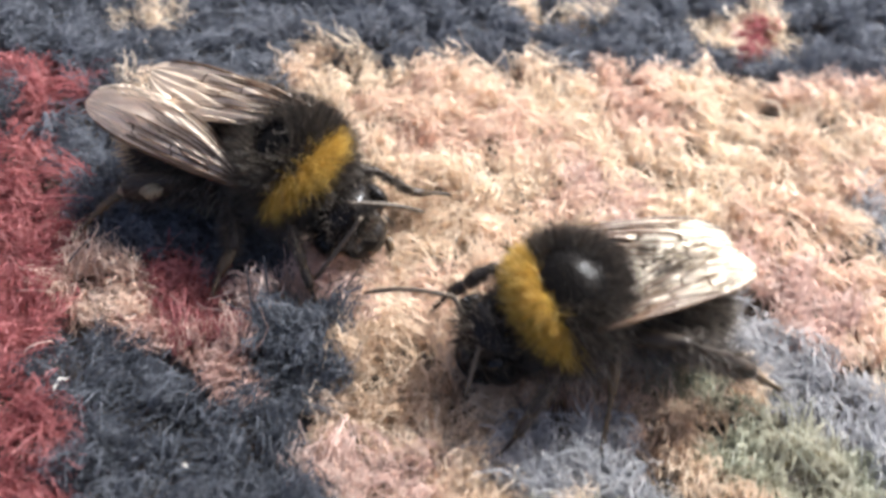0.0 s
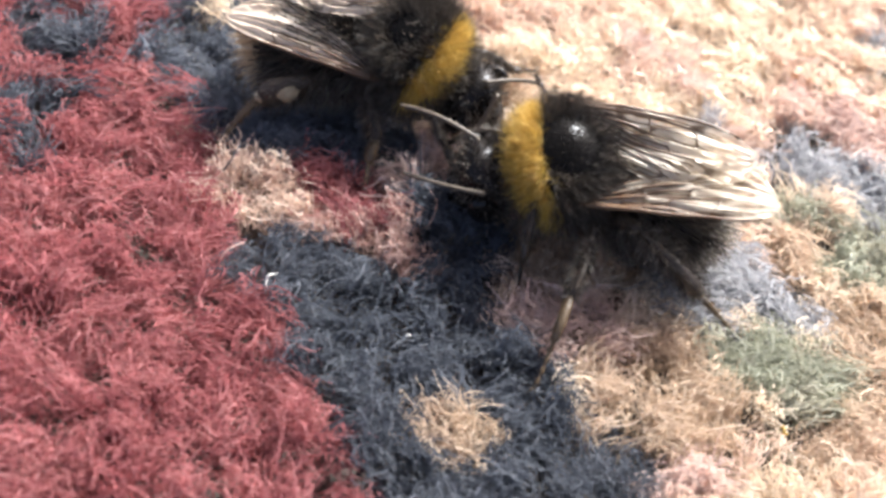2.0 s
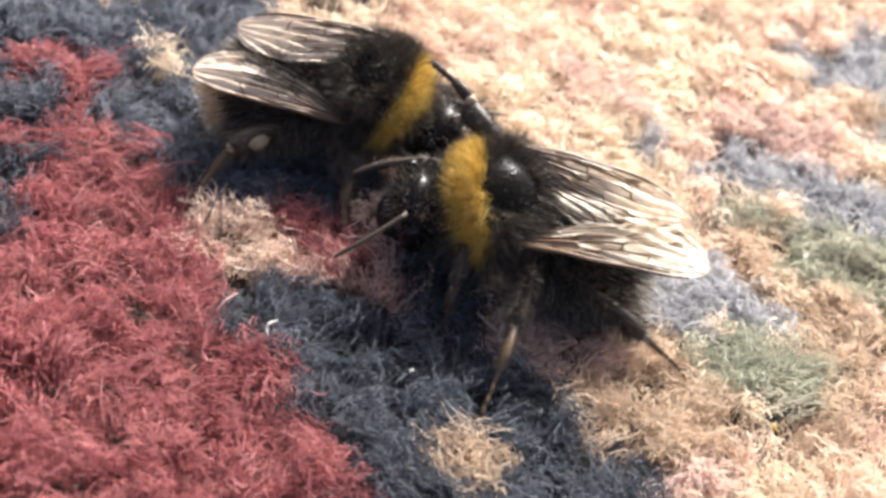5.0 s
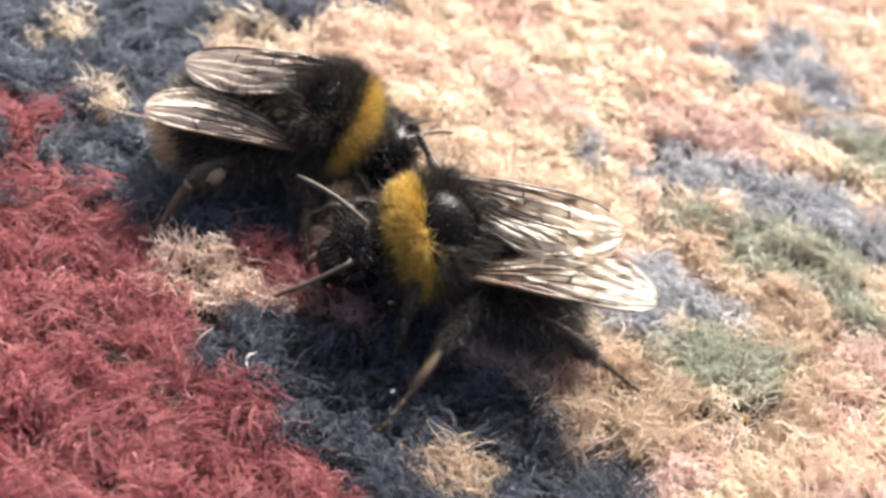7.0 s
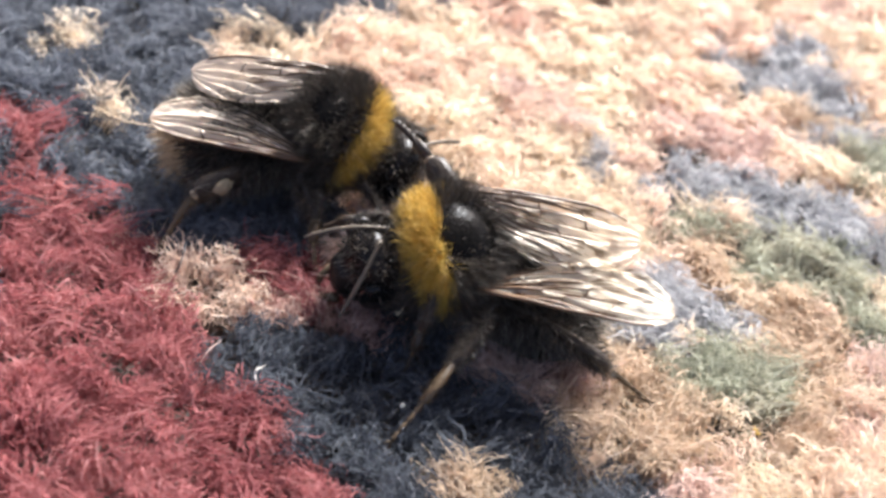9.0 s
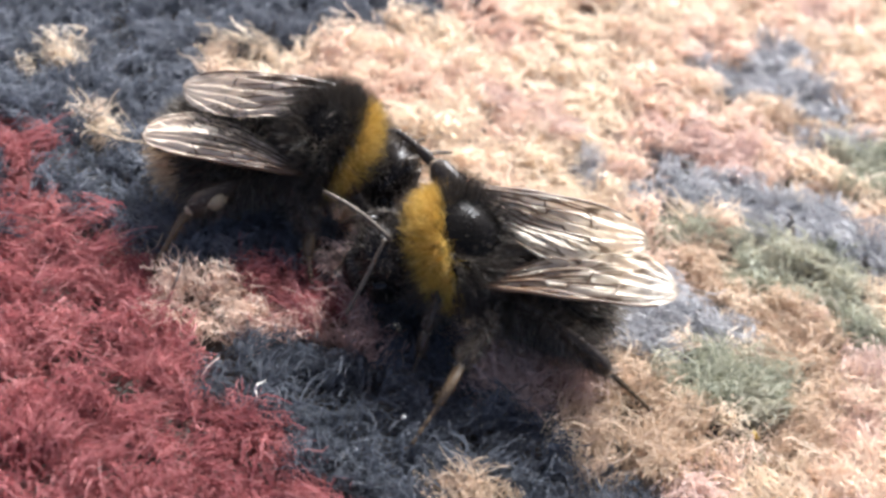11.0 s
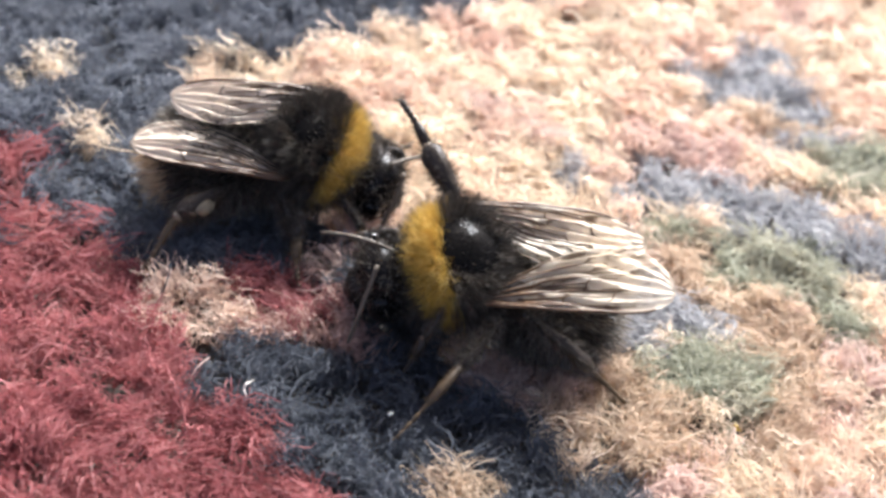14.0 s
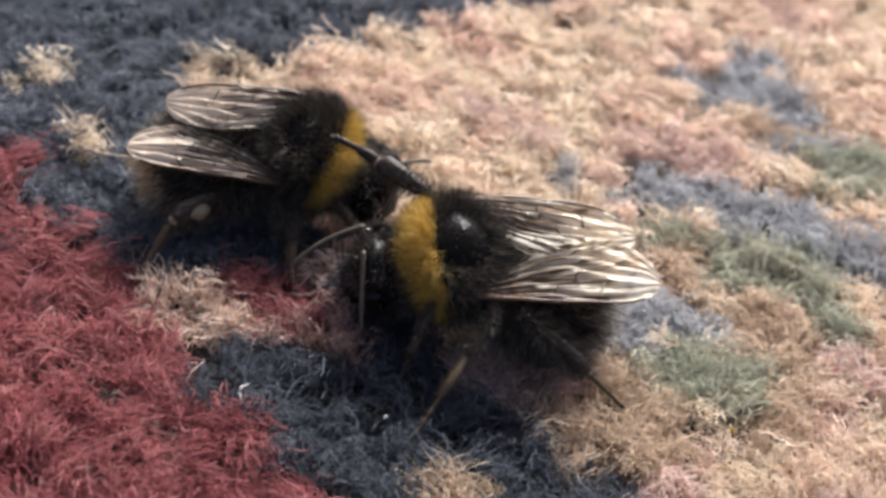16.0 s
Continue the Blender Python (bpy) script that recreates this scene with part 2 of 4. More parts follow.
def tube(points, radii, n=8, flat=1.0):
    """A tapered tube through points; flat squeezes it sideways."""
    points = [Vector(p) for p in points]
    verts, faces = [], []
    up = Vector((0, 0, 1))
    for i, p in enumerate(points):
        d = (points[min(i + 1, len(points) - 1)] - points[max(i - 1, 0)]).normalized()
        side = d.cross(up)
        side = side.normalized() if side.length > 1e-4 else Vector((0, 1, 0))
        top = side.cross(d)
        for j in range(n):
            a = 2 * math.pi * j / n
            verts.append(p + radii[i] * (side * math.cos(a) * flat + top * math.sin(a)))
    for i in range(len(points) - 1):
        for j in range(n):
            a, b = i * n + j, i * n + (j + 1) % n
            faces.append((a, b, b + n, a + n))
    faces.append(tuple(range(n))[::-1])
    faces.append(tuple(len(verts) - n + j for j in range(n)))
    return verts, faces


def strands(paths, width, side, tip=0.35):
    """Ribbons along paths (n, k, 3), of a width each, facing across side."""
    n, k, _ = paths.shape
    taper = np.linspace(1.0, tip, k)[None, :, None] * width[:, None, None] * 0.5
    off = side[:, None, :] * taper
    verts = np.stack([paths - off, paths + off], 2).reshape(-1, 3)
    base = (np.arange(n) * k * 2)[:, None] + (np.arange(k - 1) * 2)[None, :]
    base = base.ravel()
    faces = np.stack([base, base + 1, base + 3, base + 2], 1)
    return verts, faces


def unit(v):
    return v / np.maximum(np.linalg.norm(v, axis=-1, keepdims=True), 1e-9)


def fur(centre, radii, turn, count, length, lean, where, width=0.07, wild=0.35, k=4):
    """Hairs on an ellipsoid where where(points on the unit ball) holds; lean: way in which they lie."""
    p = unit(rng.normal(size=(count * 3, 3)))
    p = p[where(p)][:count]
    r = np.array(radii)
    m = np.array(Euler([radians(a) for a in turn]).to_matrix())
    root = (p * r) @ m.T + np.array(centre)
    normal = unit((p / r) @ m.T)
    way = unit(normal + np.array(lean) * rng.uniform(0.4, 1.0, (len(p), 1)) + rng.normal(size=p.shape) * wild)
    bend = unit(way + np.array(lean) * 0.5 + rng.normal(size=p.shape) * 0.3 + np.array([0, 0, -0.12]))
    ln = length * rng.uniform(0.55, 1.15, (len(p), 1, 1))
    s = np.linspace(0, 1, k)[None, :, None]
    paths = root[:, None] + ln * (s * way[:, None] * (1 - 0.4 * s) + 0.4 * s * s * bend[:, None])
    side = unit(np.cross(way, rng.normal(size=p.shape)))
    return strands(paths, width * rng.uniform(0.6, 1.3, len(p)), side, 0.2)


# ---- the rug ----
PATCHES = []


def patch(colour, *outline):
    PATCHES.append((colour, np.array(outline)))


# where each yarn colour lies on the rug, in millimetres; later ones over earlier ones; far blue has glare in its colour
patch("steel", (-70.0, 5.0), (-20.0, 3.0), (-17.0, 13.0), (-21.0, 20.0), (-20.0, 26.0), (-70.0, 70.0))
patch("red", (-70.0, -40.0), (0.0, -40.0), (-6.0, -13.0), (-13.0, -6.0), (-18.5, -1.5), (-21.0, 1.0), (-23.0, 6.0), (-70.0, 9.0))
patch("steel", (-43.7, 13.3), (-20.2, 26.8), (-18.7, 21.9), (-21.6, 17.6), (-17.9, 14.9), (-13.9, 14.2), (-10.2, 9.0), (-6.7, 1.2), (-12.1, -0.7), (-14.9, -2.9), (-17.2, -0.9), (-21.5, 0.8), (-25.2, 5.4), (-37.1, 1.8))
patch("steel", (-44.6, 6.4), (-21.2, 23.7), (-21.3, 16.9), (-18.2, 15.2), (-20.5, 11.8), (-22.5, 1.1), (-29.3, 1.0))
patch("steel", (-23.9, 24.5), (-16.6, 36.5), (2.9, 58.0), (10.1, 55.5), (8.8, 45.5), (0.7, 38.7), (-10.4, 28.1), (-15.5, 22.2), (-18.7, 20.9))
patch("red", (-16.0, -6.0), (-11.0, -8.5), (-6.0, -9.5), (-1.0, -13.5), (2.5, -16.0), (2.0, -21.0), (-16.0, -21.0))
patch("red", (-24.1, -0.3), (-21.5, 0.6), (-20.4, -0.8), (-19.0, -1.4), (-17.1, -1.3), (-16.1, -2.9), (-15.4, -5.0), (-14.6, -5.6), (-12.8, -8.0), (-11.7, -10.1), (-10.7, -11.3), (-9.3, -11.1), (-7.8, -11.4), (-7.1, -10.9), (-6.2, -11.9), (-5.0, -13.0), (-3.9, -14.0), (-2.6, -14.6), (-1.1, -15.1), (-0.4, -15.6), (2.5, -22.0), (-17.5, -33.5), (-45.0, -20.0), (-40.0, -4.0))
patch("red", (-28.6, 3.7), (-25.6, 6.2), (-24.8, 4.0), (-24.4, 1.7), (-22.9, 0.3), (-20.5, 0.9), (-19.4, -1.9), (-16.7, -1.6), (-15.4, -4.0), (-14.2, -5.2), (-14.3, -9.9), (-20.9, -14.6), (-23.9, -10.9), (-22.6, -8.9), (-24.0, -6.6), (-23.7, -4.0), (-25.2, -1.5), (-26.8, -1.9), (-26.5, 1.3))
patch("red", (-29.0, 6.0), (-27.4, 7.0), (-26.0, 6.6), (-25.2, 4.9), (-24.6, 1.6), (-23.9, -0.8), (-25.3, -2.0), (-28.9, -2.6), (-32.4, 4.3))
patch("blue", (-32.9, 0.8), (-31.1, 1.5), (-28.9, 3.2), (-26.8, 2.2), (-25.9, -0.0), (-28.0, -2.7), (-29.5, -3.7))
patch("blue", (-29.5, -4.6), (-27.5, -3.4), (-25.4, -2.2), (-24.0, -3.2), (-24.6, -4.8), (-25.4, -6.2), (-27.3, -7.4))
patch("blue", (-26.5, -7.6), (-25.0, -6.7), (-23.5, -7.4), (-23.2, -9.2), (-24.8, -9.8))
patch("rose", (-8.0, 0.6), (-5.6, 0.6), (-2.0, -2.0), (-2.0, -5.2), (-7.0, -6.0))
patch("blue", (-12.0, -8.3), (-12.8, -7.3), (-12.8, -5.7), (-11.5, -4.6), (-9.0, -5.3), (-6.9, -5.2), (-3.8, -4.0), (-2.5, -3.8), (-1.0, -2.3), (0.1, -1.2), (1.0, -2.3), (1.5, -4.6), (3.2, -5.2), (2.8, -4.0), (5.6, -5.7), (6.8, -7.1), (7.8, -7.6), (10.1, -8.9), (11.4, -8.5), (12.4, -9.8), (12.9, -10.6), (12.0, -17.0), (2.5, -22.0), (1.4, -17.6), (0.8, -15.6), (-0.5, -15.3), (-2.5, -14.7), (-3.4, -13.9), (-5.6, -12.9), (-6.6, -11.0), (-9.7, -10.6), (-11.3, -9.7))
patch("blue", (-6.6, -0.1), (-6.3, 1.3), (-4.5, 3.2), (-3.8, 3.7), (-2.7, 5.3), (-1.9, 4.4), (-2.5, 2.9), (-0.5, 0.7), (0.2, -1.1), (-0.7, -2.6), (-2.5, -3.8))
patch("rose", (-13.9, -5.5), (-13.6, -3.9), (-12.5, -2.4), (-11.4, -3.2), (-9.9, -3.5), (-8.8, -2.8), (-7.7, -2.0), (-6.4, -2.0), (-5.8, -3.9), (-6.7, -5.0), (-7.9, -4.9), (-9.7, -5.1), (-11.1, -4.6), (-12.6, -5.3))
patch("peach", (-16.1, -4.7), (-15.9, -2.8), (-14.6, -1.5), (-13.0, -1.2), (-11.5, -1.7), (-10.1, -3.5), (-10.6, -5.7), (-12.8, -6.2), (-14.9, -5.6))
patch("red", (-12.9, -0.9), (-11.6, 1.1), (-8.3, 0.4), (-6.3, -0.1), (-5.8, -1.2), (-6.5, -2.2), (-8.0, -2.6), (-8.0, -3.5), (-10.6, -2.0))
patch("straw", (1.2, -13.7), (1.4, -11.4), (2.4, -10.3), (4.7, -10.9), (5.3, -11.8), (3.7, -13.7), (2.2, -14.2))
patch("greyblue", (9.1, 7.2), (12.3, 8.6), (13.8, 7.1), (13.7, 5.5), (16.2, 7.7), (16.9, 6.4), (16.5, 3.0), (12.8, 2.7), (12.2, 1.7), (10.1, 1.3), (8.0, 0.7), (7.8, 5.1))
patch("green", (11.8, -1.5), (12.2, 0.5), (13.3, 3.1), (14.7, 3.8), (16.7, 3.0), (18.7, 3.2), (19.7, 1.3), (19.1, -0.8), (17.5, -3.2), (16.5, -3.8), (15.9, -2.1), (14.6, -1.2), (13.1, -1.7))
patch("green", (10.7, 11.3), (11.6, 13.7), (14.1, 14.9), (16.7, 13.4), (19.3, 14.0), (21.5, 13.2), (23.6, 13.0), (23.3, 10.4), (25.2, 10.5), (25.1, 6.7), (22.4, 7.1), (21.1, 8.6), (19.3, 10.1), (17.2, 10.1), (15.8, 8.8), (15.3, 10.5), (15.7, 12.4), (13.9, 12.9), (12.1, 11.3))
patch("greyblue", (8.8, 15.6), (10.9, 18.5), (9.5, 20.5), (11.4, 21.8), (12.8, 19.7), (16.9, 20.4), (20.4, 20.1), (23.1, 19.4), (25.6, 17.1), (30.5, 17.2), (30.0, 12.0), (25.4, 12.7), (22.9, 13.3), (20.4, 14.3), (18.2, 15.1), (16.3, 14.9), (14.8, 15.4), (11.9, 15.2))
patch("greyblue", (5.0, 18.1), (6.9, 19.1), (7.3, 17.3), (6.3, 15.4), (5.0, 16.3))
patch("greyblue", (12.5, 34.1), (15.3, 34.5), (18.7, 39.9), (21.5, 40.4), (21.5, 37.5), (20.1, 35.6), (23.5, 34.5), (24.9, 31.8), (22.5, 29.4), (20.9, 30.5), (17.1, 30.9), (14.5, 32.2))
patch("greyblue", (19.0, 26.4), (23.4, 29.1), (26.2, 29.0), (30.0, 29.3), (26.0, 26.5), (23.3, 25.9), (20.4, 24.3))
patch("green", (22.5, 26.2), (26.1, 28.7), (30.7, 28.2), (29.4, 21.6), (25.8, 21.7), (23.2, 22.4))
patch("green", (22.5, 0.6), (23.1, 2.4), (23.9, 2.3), (23.6, 0.7))
patch("green", (15.4, 12.6), (16.6, 15.3), (20.0, 15.1), (22.5, 15.6), (23.8, 13.0), (20.3, 9.6), (17.2, 8.9))
patch("straw", (6.1, -5.9), (7.2, -3.3), (9.2, -0.7), (11.5, 2.0), (12.2, -1.3), (14.6, -1.7), (16.0, -3.4), (14.2, -6.9), (13.2, -7.7), (11.4, -7.9), (7.9, -8.1))
patch("straw", (17.0, 8.4), (19.3, 9.8), (21.7, 7.4), (22.7, 3.8), (21.9, -1.9), (19.4, -3.7), (17.8, -3.1), (20.0, 0.9), (19.0, 3.3), (17.3, 4.4))
patch("straw", (12.7, 11.3), (15.1, 12.4), (15.7, 8.5), (13.9, 6.1), (12.5, 8.7))
patch("pink", (11.6, -8.9), (13.3, -6.4), (15.5, -7.2), (15.3, -9.5), (12.1, -11.4))
patch("pink", (21.8, -6.4), (24.5, -4.7), (26.7, -4.9), (26.5, -7.6), (20.9, -9.6))
patch("cream", (15.5, -6.8), (17.0, -3.8), (19.4, -3.8), (21.8, -3.6), (24.7, 0.1), (27.7, 0.4), (26.7, -4.5), (21.8, -6.3), (19.4, -8.7), (14.8, -10.4))
patch("pink", (1.5, -4.8), (2.4, -2.0), (5.9, -0.1), (8.5, -2.2), (4.7, -5.8), (3.0, -5.2))
patch("straw", (-2.8, 2.6), (-0.6, 4.9), (2.4, 5.8), (5.6, 1.8), (2.4, -2.0), (0.5, -1.3), (-0.4, 0.8))
patch("cream", (-24.4, 8.2), (-24.0, 10.4), (-21.9, 9.5), (-21.6, 7.8), (-23.2, 6.6))
patch("cream", (-30.2, 11.9), (-29.8, 15.0), (-27.2, 15.3), (-26.8, 13.4), (-28.7, 12.7), (-29.4, 11.7))
patch("cream", (-13.4, 33.4), (-11.5, 36.2), (-8.4, 37.3), (-9.4, 34.6), (-12.1, 32.4))
patch("cream", (-4.5, 41.4), (-2.5, 46.9), (2.6, 46.7), (2.6, 43.2), (-0.8, 41.3), (-3.0, 39.7))
patch("red", (-1.9, 42.5), (-1.7, 45.3), (0.5, 44.7), (0.4, 41.6))
patch("steel", (-18.3, 24.5), (-6.0, 30.6), (-7.6, 34.1), (-19.2, 27.4))


def inside(points, outline):
    x, y = points[:, 0], points[:, 1]
    hit = np.zeros(len(points), bool)
    for (x0, y0), (x1, y1) in zip(outline, np.roll(outline, -1, 0)):
        cross = (y0 > y) != (y1 > y)
        at = x0 + (y - y0) * (x1 - x0) / (y1 - y0 if y1 != y0 else 1e-9)
        hit ^= cross & (x < at)
    return hit


def value_noise(xy, size, seed):
    """Smooth noise from -1 to 1 with features of a size in mm."""
    return np.array([noise.noise(Vector((x / size, y / size, seed))) for x, y in xy])


PILE_TOP, PILE_DEEP = 0.3, 3.6
RAISED_TUFTS = [(3.2, -12.2, 1.0, 0.25), (-10.0, -0.9, 1.6, 0.5), (-4.6, 1.9, 1.9, 1.5), (-3.0, 0.2, 1.7, 0.9), (15.6, 0.4, 2.4, 0.6)]
TUFT = 2.6
LOCKS = 7


def build_rug():
    rug = tagged(new("rug"), "multicoloured tufted wool rug with fuzzy pile", "rug", kind="structure")
    # backing: one wide sheet
    verts, faces = [], []
    n, half = 80, 600.0
    for i in range(n + 1):
        for j in range(n + 1):
            x, y = half * (2 * i / n - 1), half * (2 * j / n - 1)
            verts.append((x, y, -PILE_DEEP + 0.15 * noise.noise(Vector((x / 9, y / 9, 0)))))
    for i in range(n):
        for j in range(n):
            a = i * (n + 1) + j
            faces.append((a, a + n + 1, a + n + 2, a + 1))
    part("backing", mesh_of("backing", verts, faces, backing_mat), rug, "tan woven rug backing")
    # tufts on a jittered grid over the trapezoid near the bees
    gx, gy = np.meshgrid(np.arange(-48, 46, TUFT), np.arange(-30, 72, TUFT))
    xy = np.stack([gx.ravel(), gy.ravel()], 1).astype(float)
    xy[:, 0] += (np.round(gy.ravel() / TUFT) % 2) * TUFT / 2
    xy += rng.uniform(-0.2, 0.2, xy.shape) * TUFT
    keep = (np.abs(xy[:, 0] + 4) < 30 + 0.35 * (xy[:, 1] + 30)) & (xy[:, 1] < 66)
    xy = xy[keep]
    # make room for the raised tufts
    for x, y, reach, _ in RAISED_TUFTS:
        xy = xy[np.hypot(xy[:, 0] - x, xy[:, 1] - y) > reach]
        ring = [(x + 0.62 * reach * math.cos(a), y + 0.62 * reach * math.sin(a)) for a in (0.4, 2.5, 4.6)]
        xy = np.concatenate([xy, np.array(ring)])
    height = PILE_TOP + 0.3 * value_noise(xy, 12, 1.0) + 0.6 * value_noise(xy, 5.0, 4.0) + rng.uniform(-0.35, 0.35, len(xy))
    for x, y, reach, lift in RAISED_TUFTS:
        here = np.hypot(xy[:, 0] - x, xy[:, 1] - y) < reach
        height[here] = np.maximum(height[here], lift)
    lean = np.stack([value_noise(xy, 6, 21.0), value_noise(xy, 6, 33.0)], 1) * 1.3
    dist = np.hypot(xy[:, 0] - 1, xy[:, 1] + 54)
    per_lock = np.clip(33 * (62 / np.maximum(dist, 45)) ** 0.9, 17, 36).astype(int)
    near = (np.abs(xy[:, 0] + 1) < 21) & (xy[:, 1] > -19) & (xy[:, 1] < 22)
    # locks of yarn, each with a way of its own
    lt = np.repeat(np.arange(len(xy)), LOCKS)
    nl = len(lt)
    a, r = rng.uniform(0, 2 * np.pi, nl), np.sqrt(rng.uniform(0.0, 1, nl))
    out = np.stack([np.cos(a), np.sin(a)], 1)
    flow = out * (0.4 + 1.15 * r[:, None]) * rng.uniform(0.4, 1.1, (nl, 1)) + lean[lt] + rng.normal(size=(nl, 2)) * 0.5
    crest = height[lt] + 0.1 - 1.05 * r**2 + rng.normal(size=nl) * 0.25
    b = rng.uniform(0, 2 * np.pi, nl)
    hook = np.stack([np.cos(b), np.sin(b)], 1) * rng.uniform(0.3, 1.25, (nl, 1)) + 0.25 * flow
    drop = rng.uniform(-0.4, 1.1, nl)
    # a lock takes the colour of the place where its upper part lies
    seen = xy[lt] + out * r[:, None] * TUFT * 0.54 + flow * 0.65 + hook * 0.4
    colour = np.full(nl, "cream", dtype=object)
    tone = value_noise(xy, 8.5, 51.0) + rng.uniform(-0.22, 0.22, len(xy))
    tone = tone[lt]
    colour[tone > 0.14] = "peach"
    colour[tone > 0.40] = "pink"
    colour[tone < -0.40] = "straw"
    wander = seen + 0.3 * np.stack([value_noise(seen, 1.6, 3.1), value_noise(seen, 1.6, 8.7)], 1)
    for c, outline in PATCHES:
        colour[inside(wander, outline)] = c
    # strands
    li = np.repeat(np.arange(nl), per_lock[lt])
    m = len(li)
    t = lt[li]
    base = np.concatenate([xy[t] + out[li] * r[li, None] * TUFT * 0.54 + rng.normal(size=(m, 2)) * 0.34, np.full((m, 1), -PILE_DEEP)], 1)
    spread = rng.normal(size=(m, 3)) * np.array([0.36, 0.36, 0.16])
    ln = rng.uniform(0.72, 1.18, m)[:, None]
    top = base.copy()
    top[:, :2] += flow[li] * 0.75 * ln
    top[:, 2] = -PILE_DEEP + (crest[li] + PILE_DEEP) * rng.uniform(0.82, 1.05, m)
    top += spread
    end = top.copy()
    end[:, :2] += hook[li] * ln + rng.normal(size=(m, 2)) * 0.34
    end[:, 2] += -drop[li] * 0.8 + rng.normal(size=m) * 0.35
    mid = base.copy()
    mid[:, :2] += flow[li] * 0.15
    mid[:, 2] = top[:, 2] + 0.15
    p1 = 2 * top - 0.5 * (mid + end)
    wave = unit(np.cross(end - base, rng.normal(size=(m, 3))))
    phase, amp = rng.uniform(0, 6.3, m), rng.uniform(0.08, 0.38, m)
    pts = []
    for q in (0.30, 0.46, 0.60, 0.72, 0.82, 0.91, 1.0):
        p = (1 - q) ** 3 * base + 3 * q * (1 - q) ** 2 * mid + 3 * q * q * (1 - q) * p1 + q**3 * end
        pts.append(p + wave * (amp * np.sin(phase + 13 * q))[:, None])
    paths = np.stack(pts, 1)
    far = np.clip(np.hypot(paths[:, 0, 0] - 1, paths[:, 0, 1] + 54) / 62, 0.85, 2.1)
    side = unit(np.cross(unit(end - mid), rng.normal(size=(m, 3))))
    wide = 0.103 * rng.uniform(0.65, 1.3, m) * far
    shade = colour[li]
    # the tufts near the bees one by one, in the colour that most of their locks have; the rest together
    single = np.zeros(m, bool)
    starts = np.searchsorted(t, np.arange(len(xy) + 1))
    for one in np.flatnonzero(near):
        here = np.arange(starts[one], starts[one + 1])
        kinds = list(colour[one * LOCKS:(one + 1) * LOCKS])
        c = max(sorted(set(kinds)), key=kinds.count)
        pick = here[shade[here] == c]
        single[pick] = True
        v, f = strands(paths[pick], wide[pick], side[pick], 0.55)
        part(c.replace("greyblue", "pale_grey") + "_tuft", mesh_of("tuft", v, f, YARN[c], True), rug)
    for c in YARN:
        pick = (shade == c) & ~single
        if pick.any():
            v, f = strands(paths[pick], wide[pick], side[pick], 0.55)
            tagged(part(c.replace("greyblue", "pale_grey") + "_pile", mesh_of("pile", v, f, YARN[c], True), rug, LABEL[c]), kind="stuff")
    return rug


LABEL = {"red": "raspberry red wool pile", "blue": "dark slate blue wool pile", "steel": "slate blue wool pile lightened for glare", "cream": "cream wool pile", "peach": "peach-pink wool pile", "rose": "dusty rose wool pile", "pink": "pale pink wool pile", "straw": "tan straw-coloured wool pile",
         "greyblue": "pale grey-blue wool pile", "green": "sage green wool pile"}
rug = build_rug()


STRAYS = [
    ("blue", (-14.8, -4.2, 0.2), (-14.6, -3.9, 0.8), (-14.8, -2.6, 1.0)),
    ("cream", (12.8, -6.8, 0.4), (13.7, -6.3, 1.0), (15.0, -5.0, 0.8)),
    ("green", (17.3, 12.8, 0.5), (21.0, 11.1, 0.9), (24.8, 9.8, 0.6)),
    ("pink", (-11.4, -9.8, 0.3), (-11.2, -9.5, 0.9), (-10.9, -8.5, 0.7)),
    ("blue", (-5.7, -0.2, 0.0), (-5.8, -0.4, 2.0), (-6.2, -0.3, 3.4)),
    ("blue", (-5.7, 1.0, 0.0), (-5.8, 0.8, 2.0), (-6.2, 0.9, 3.4)),
    ("blue", (-6.7, -9.9, 0.5), (-5.6, -10.4, 1.1), (-4.1, -10.0, 0.4)),
    ("cream", (-23.9, 7.1, 0.4), (-21.5, 5.9, 1.0), (-20.2, 6.9, 0.4)),
]


def stray_fibres():
    """Single fibres that stand out of the pile, each bent over three places."""
    for c, start, middle, end in STRAYS:
        start, middle, end = Vector(start), Vector(middle), Vector(end)
        bend = 2 * middle - 0.5 * (start + end)
        pts = [(1 - q) ** 2 * start + 2 * q * (1 - q) * bend + q * q * end for q in (i / 10 for i in range(11))]
        part("stray_fibre", mesh_of("stray_fibre", *tube(pts, [0.05 - 0.002 * i for i in range(11)], 6), YARN[c]), rug)


stray_fibres()


def build_ground():
    """Plain paving under the rug, one sheet out to the horizon."""
    m = shell_material("grey_paving", (0.16, 0.15, 0.14), (0.26, 0.25, 0.235), 0.85)
    half, z = 60000.0, -PILE_DEEP - 0.6
    me = mesh_of("ground", [(-half, -half, z), (half, -half, z), (half, half, z), (-half, half, z)], [(0, 1, 2, 3)], m, False)
    return tagged(new("ground", me), "plain grey paving under the rug", "paving", kind="structure")


build_ground()


def bone(a, b, pole):
    """A pose at a with x towards b and z as near pole as can be, mm in, m out."""
    x = (b - a).normalized()
    y = pole.cross(x).normalized()
    z = x.cross(y)
    m = Matrix((x, y, z)).transposed().to_4x4()
    m.translation = a * MM
    return m


# ---- bumblebees (x ahead, y to its left, z up, from the middle of the thorax) ----
THORAX = ((0, 0, -0.25), (2.75, 2.85, 2.65))
HEAD = ((3.6, 0, -1.95), (1.65, 2.15, 2.75))
ABDOMEN = ((3.8, 0, 0), (4.0, 2.85, 2.5))
WAIST = Vector((-1.7, 0, -1.3))


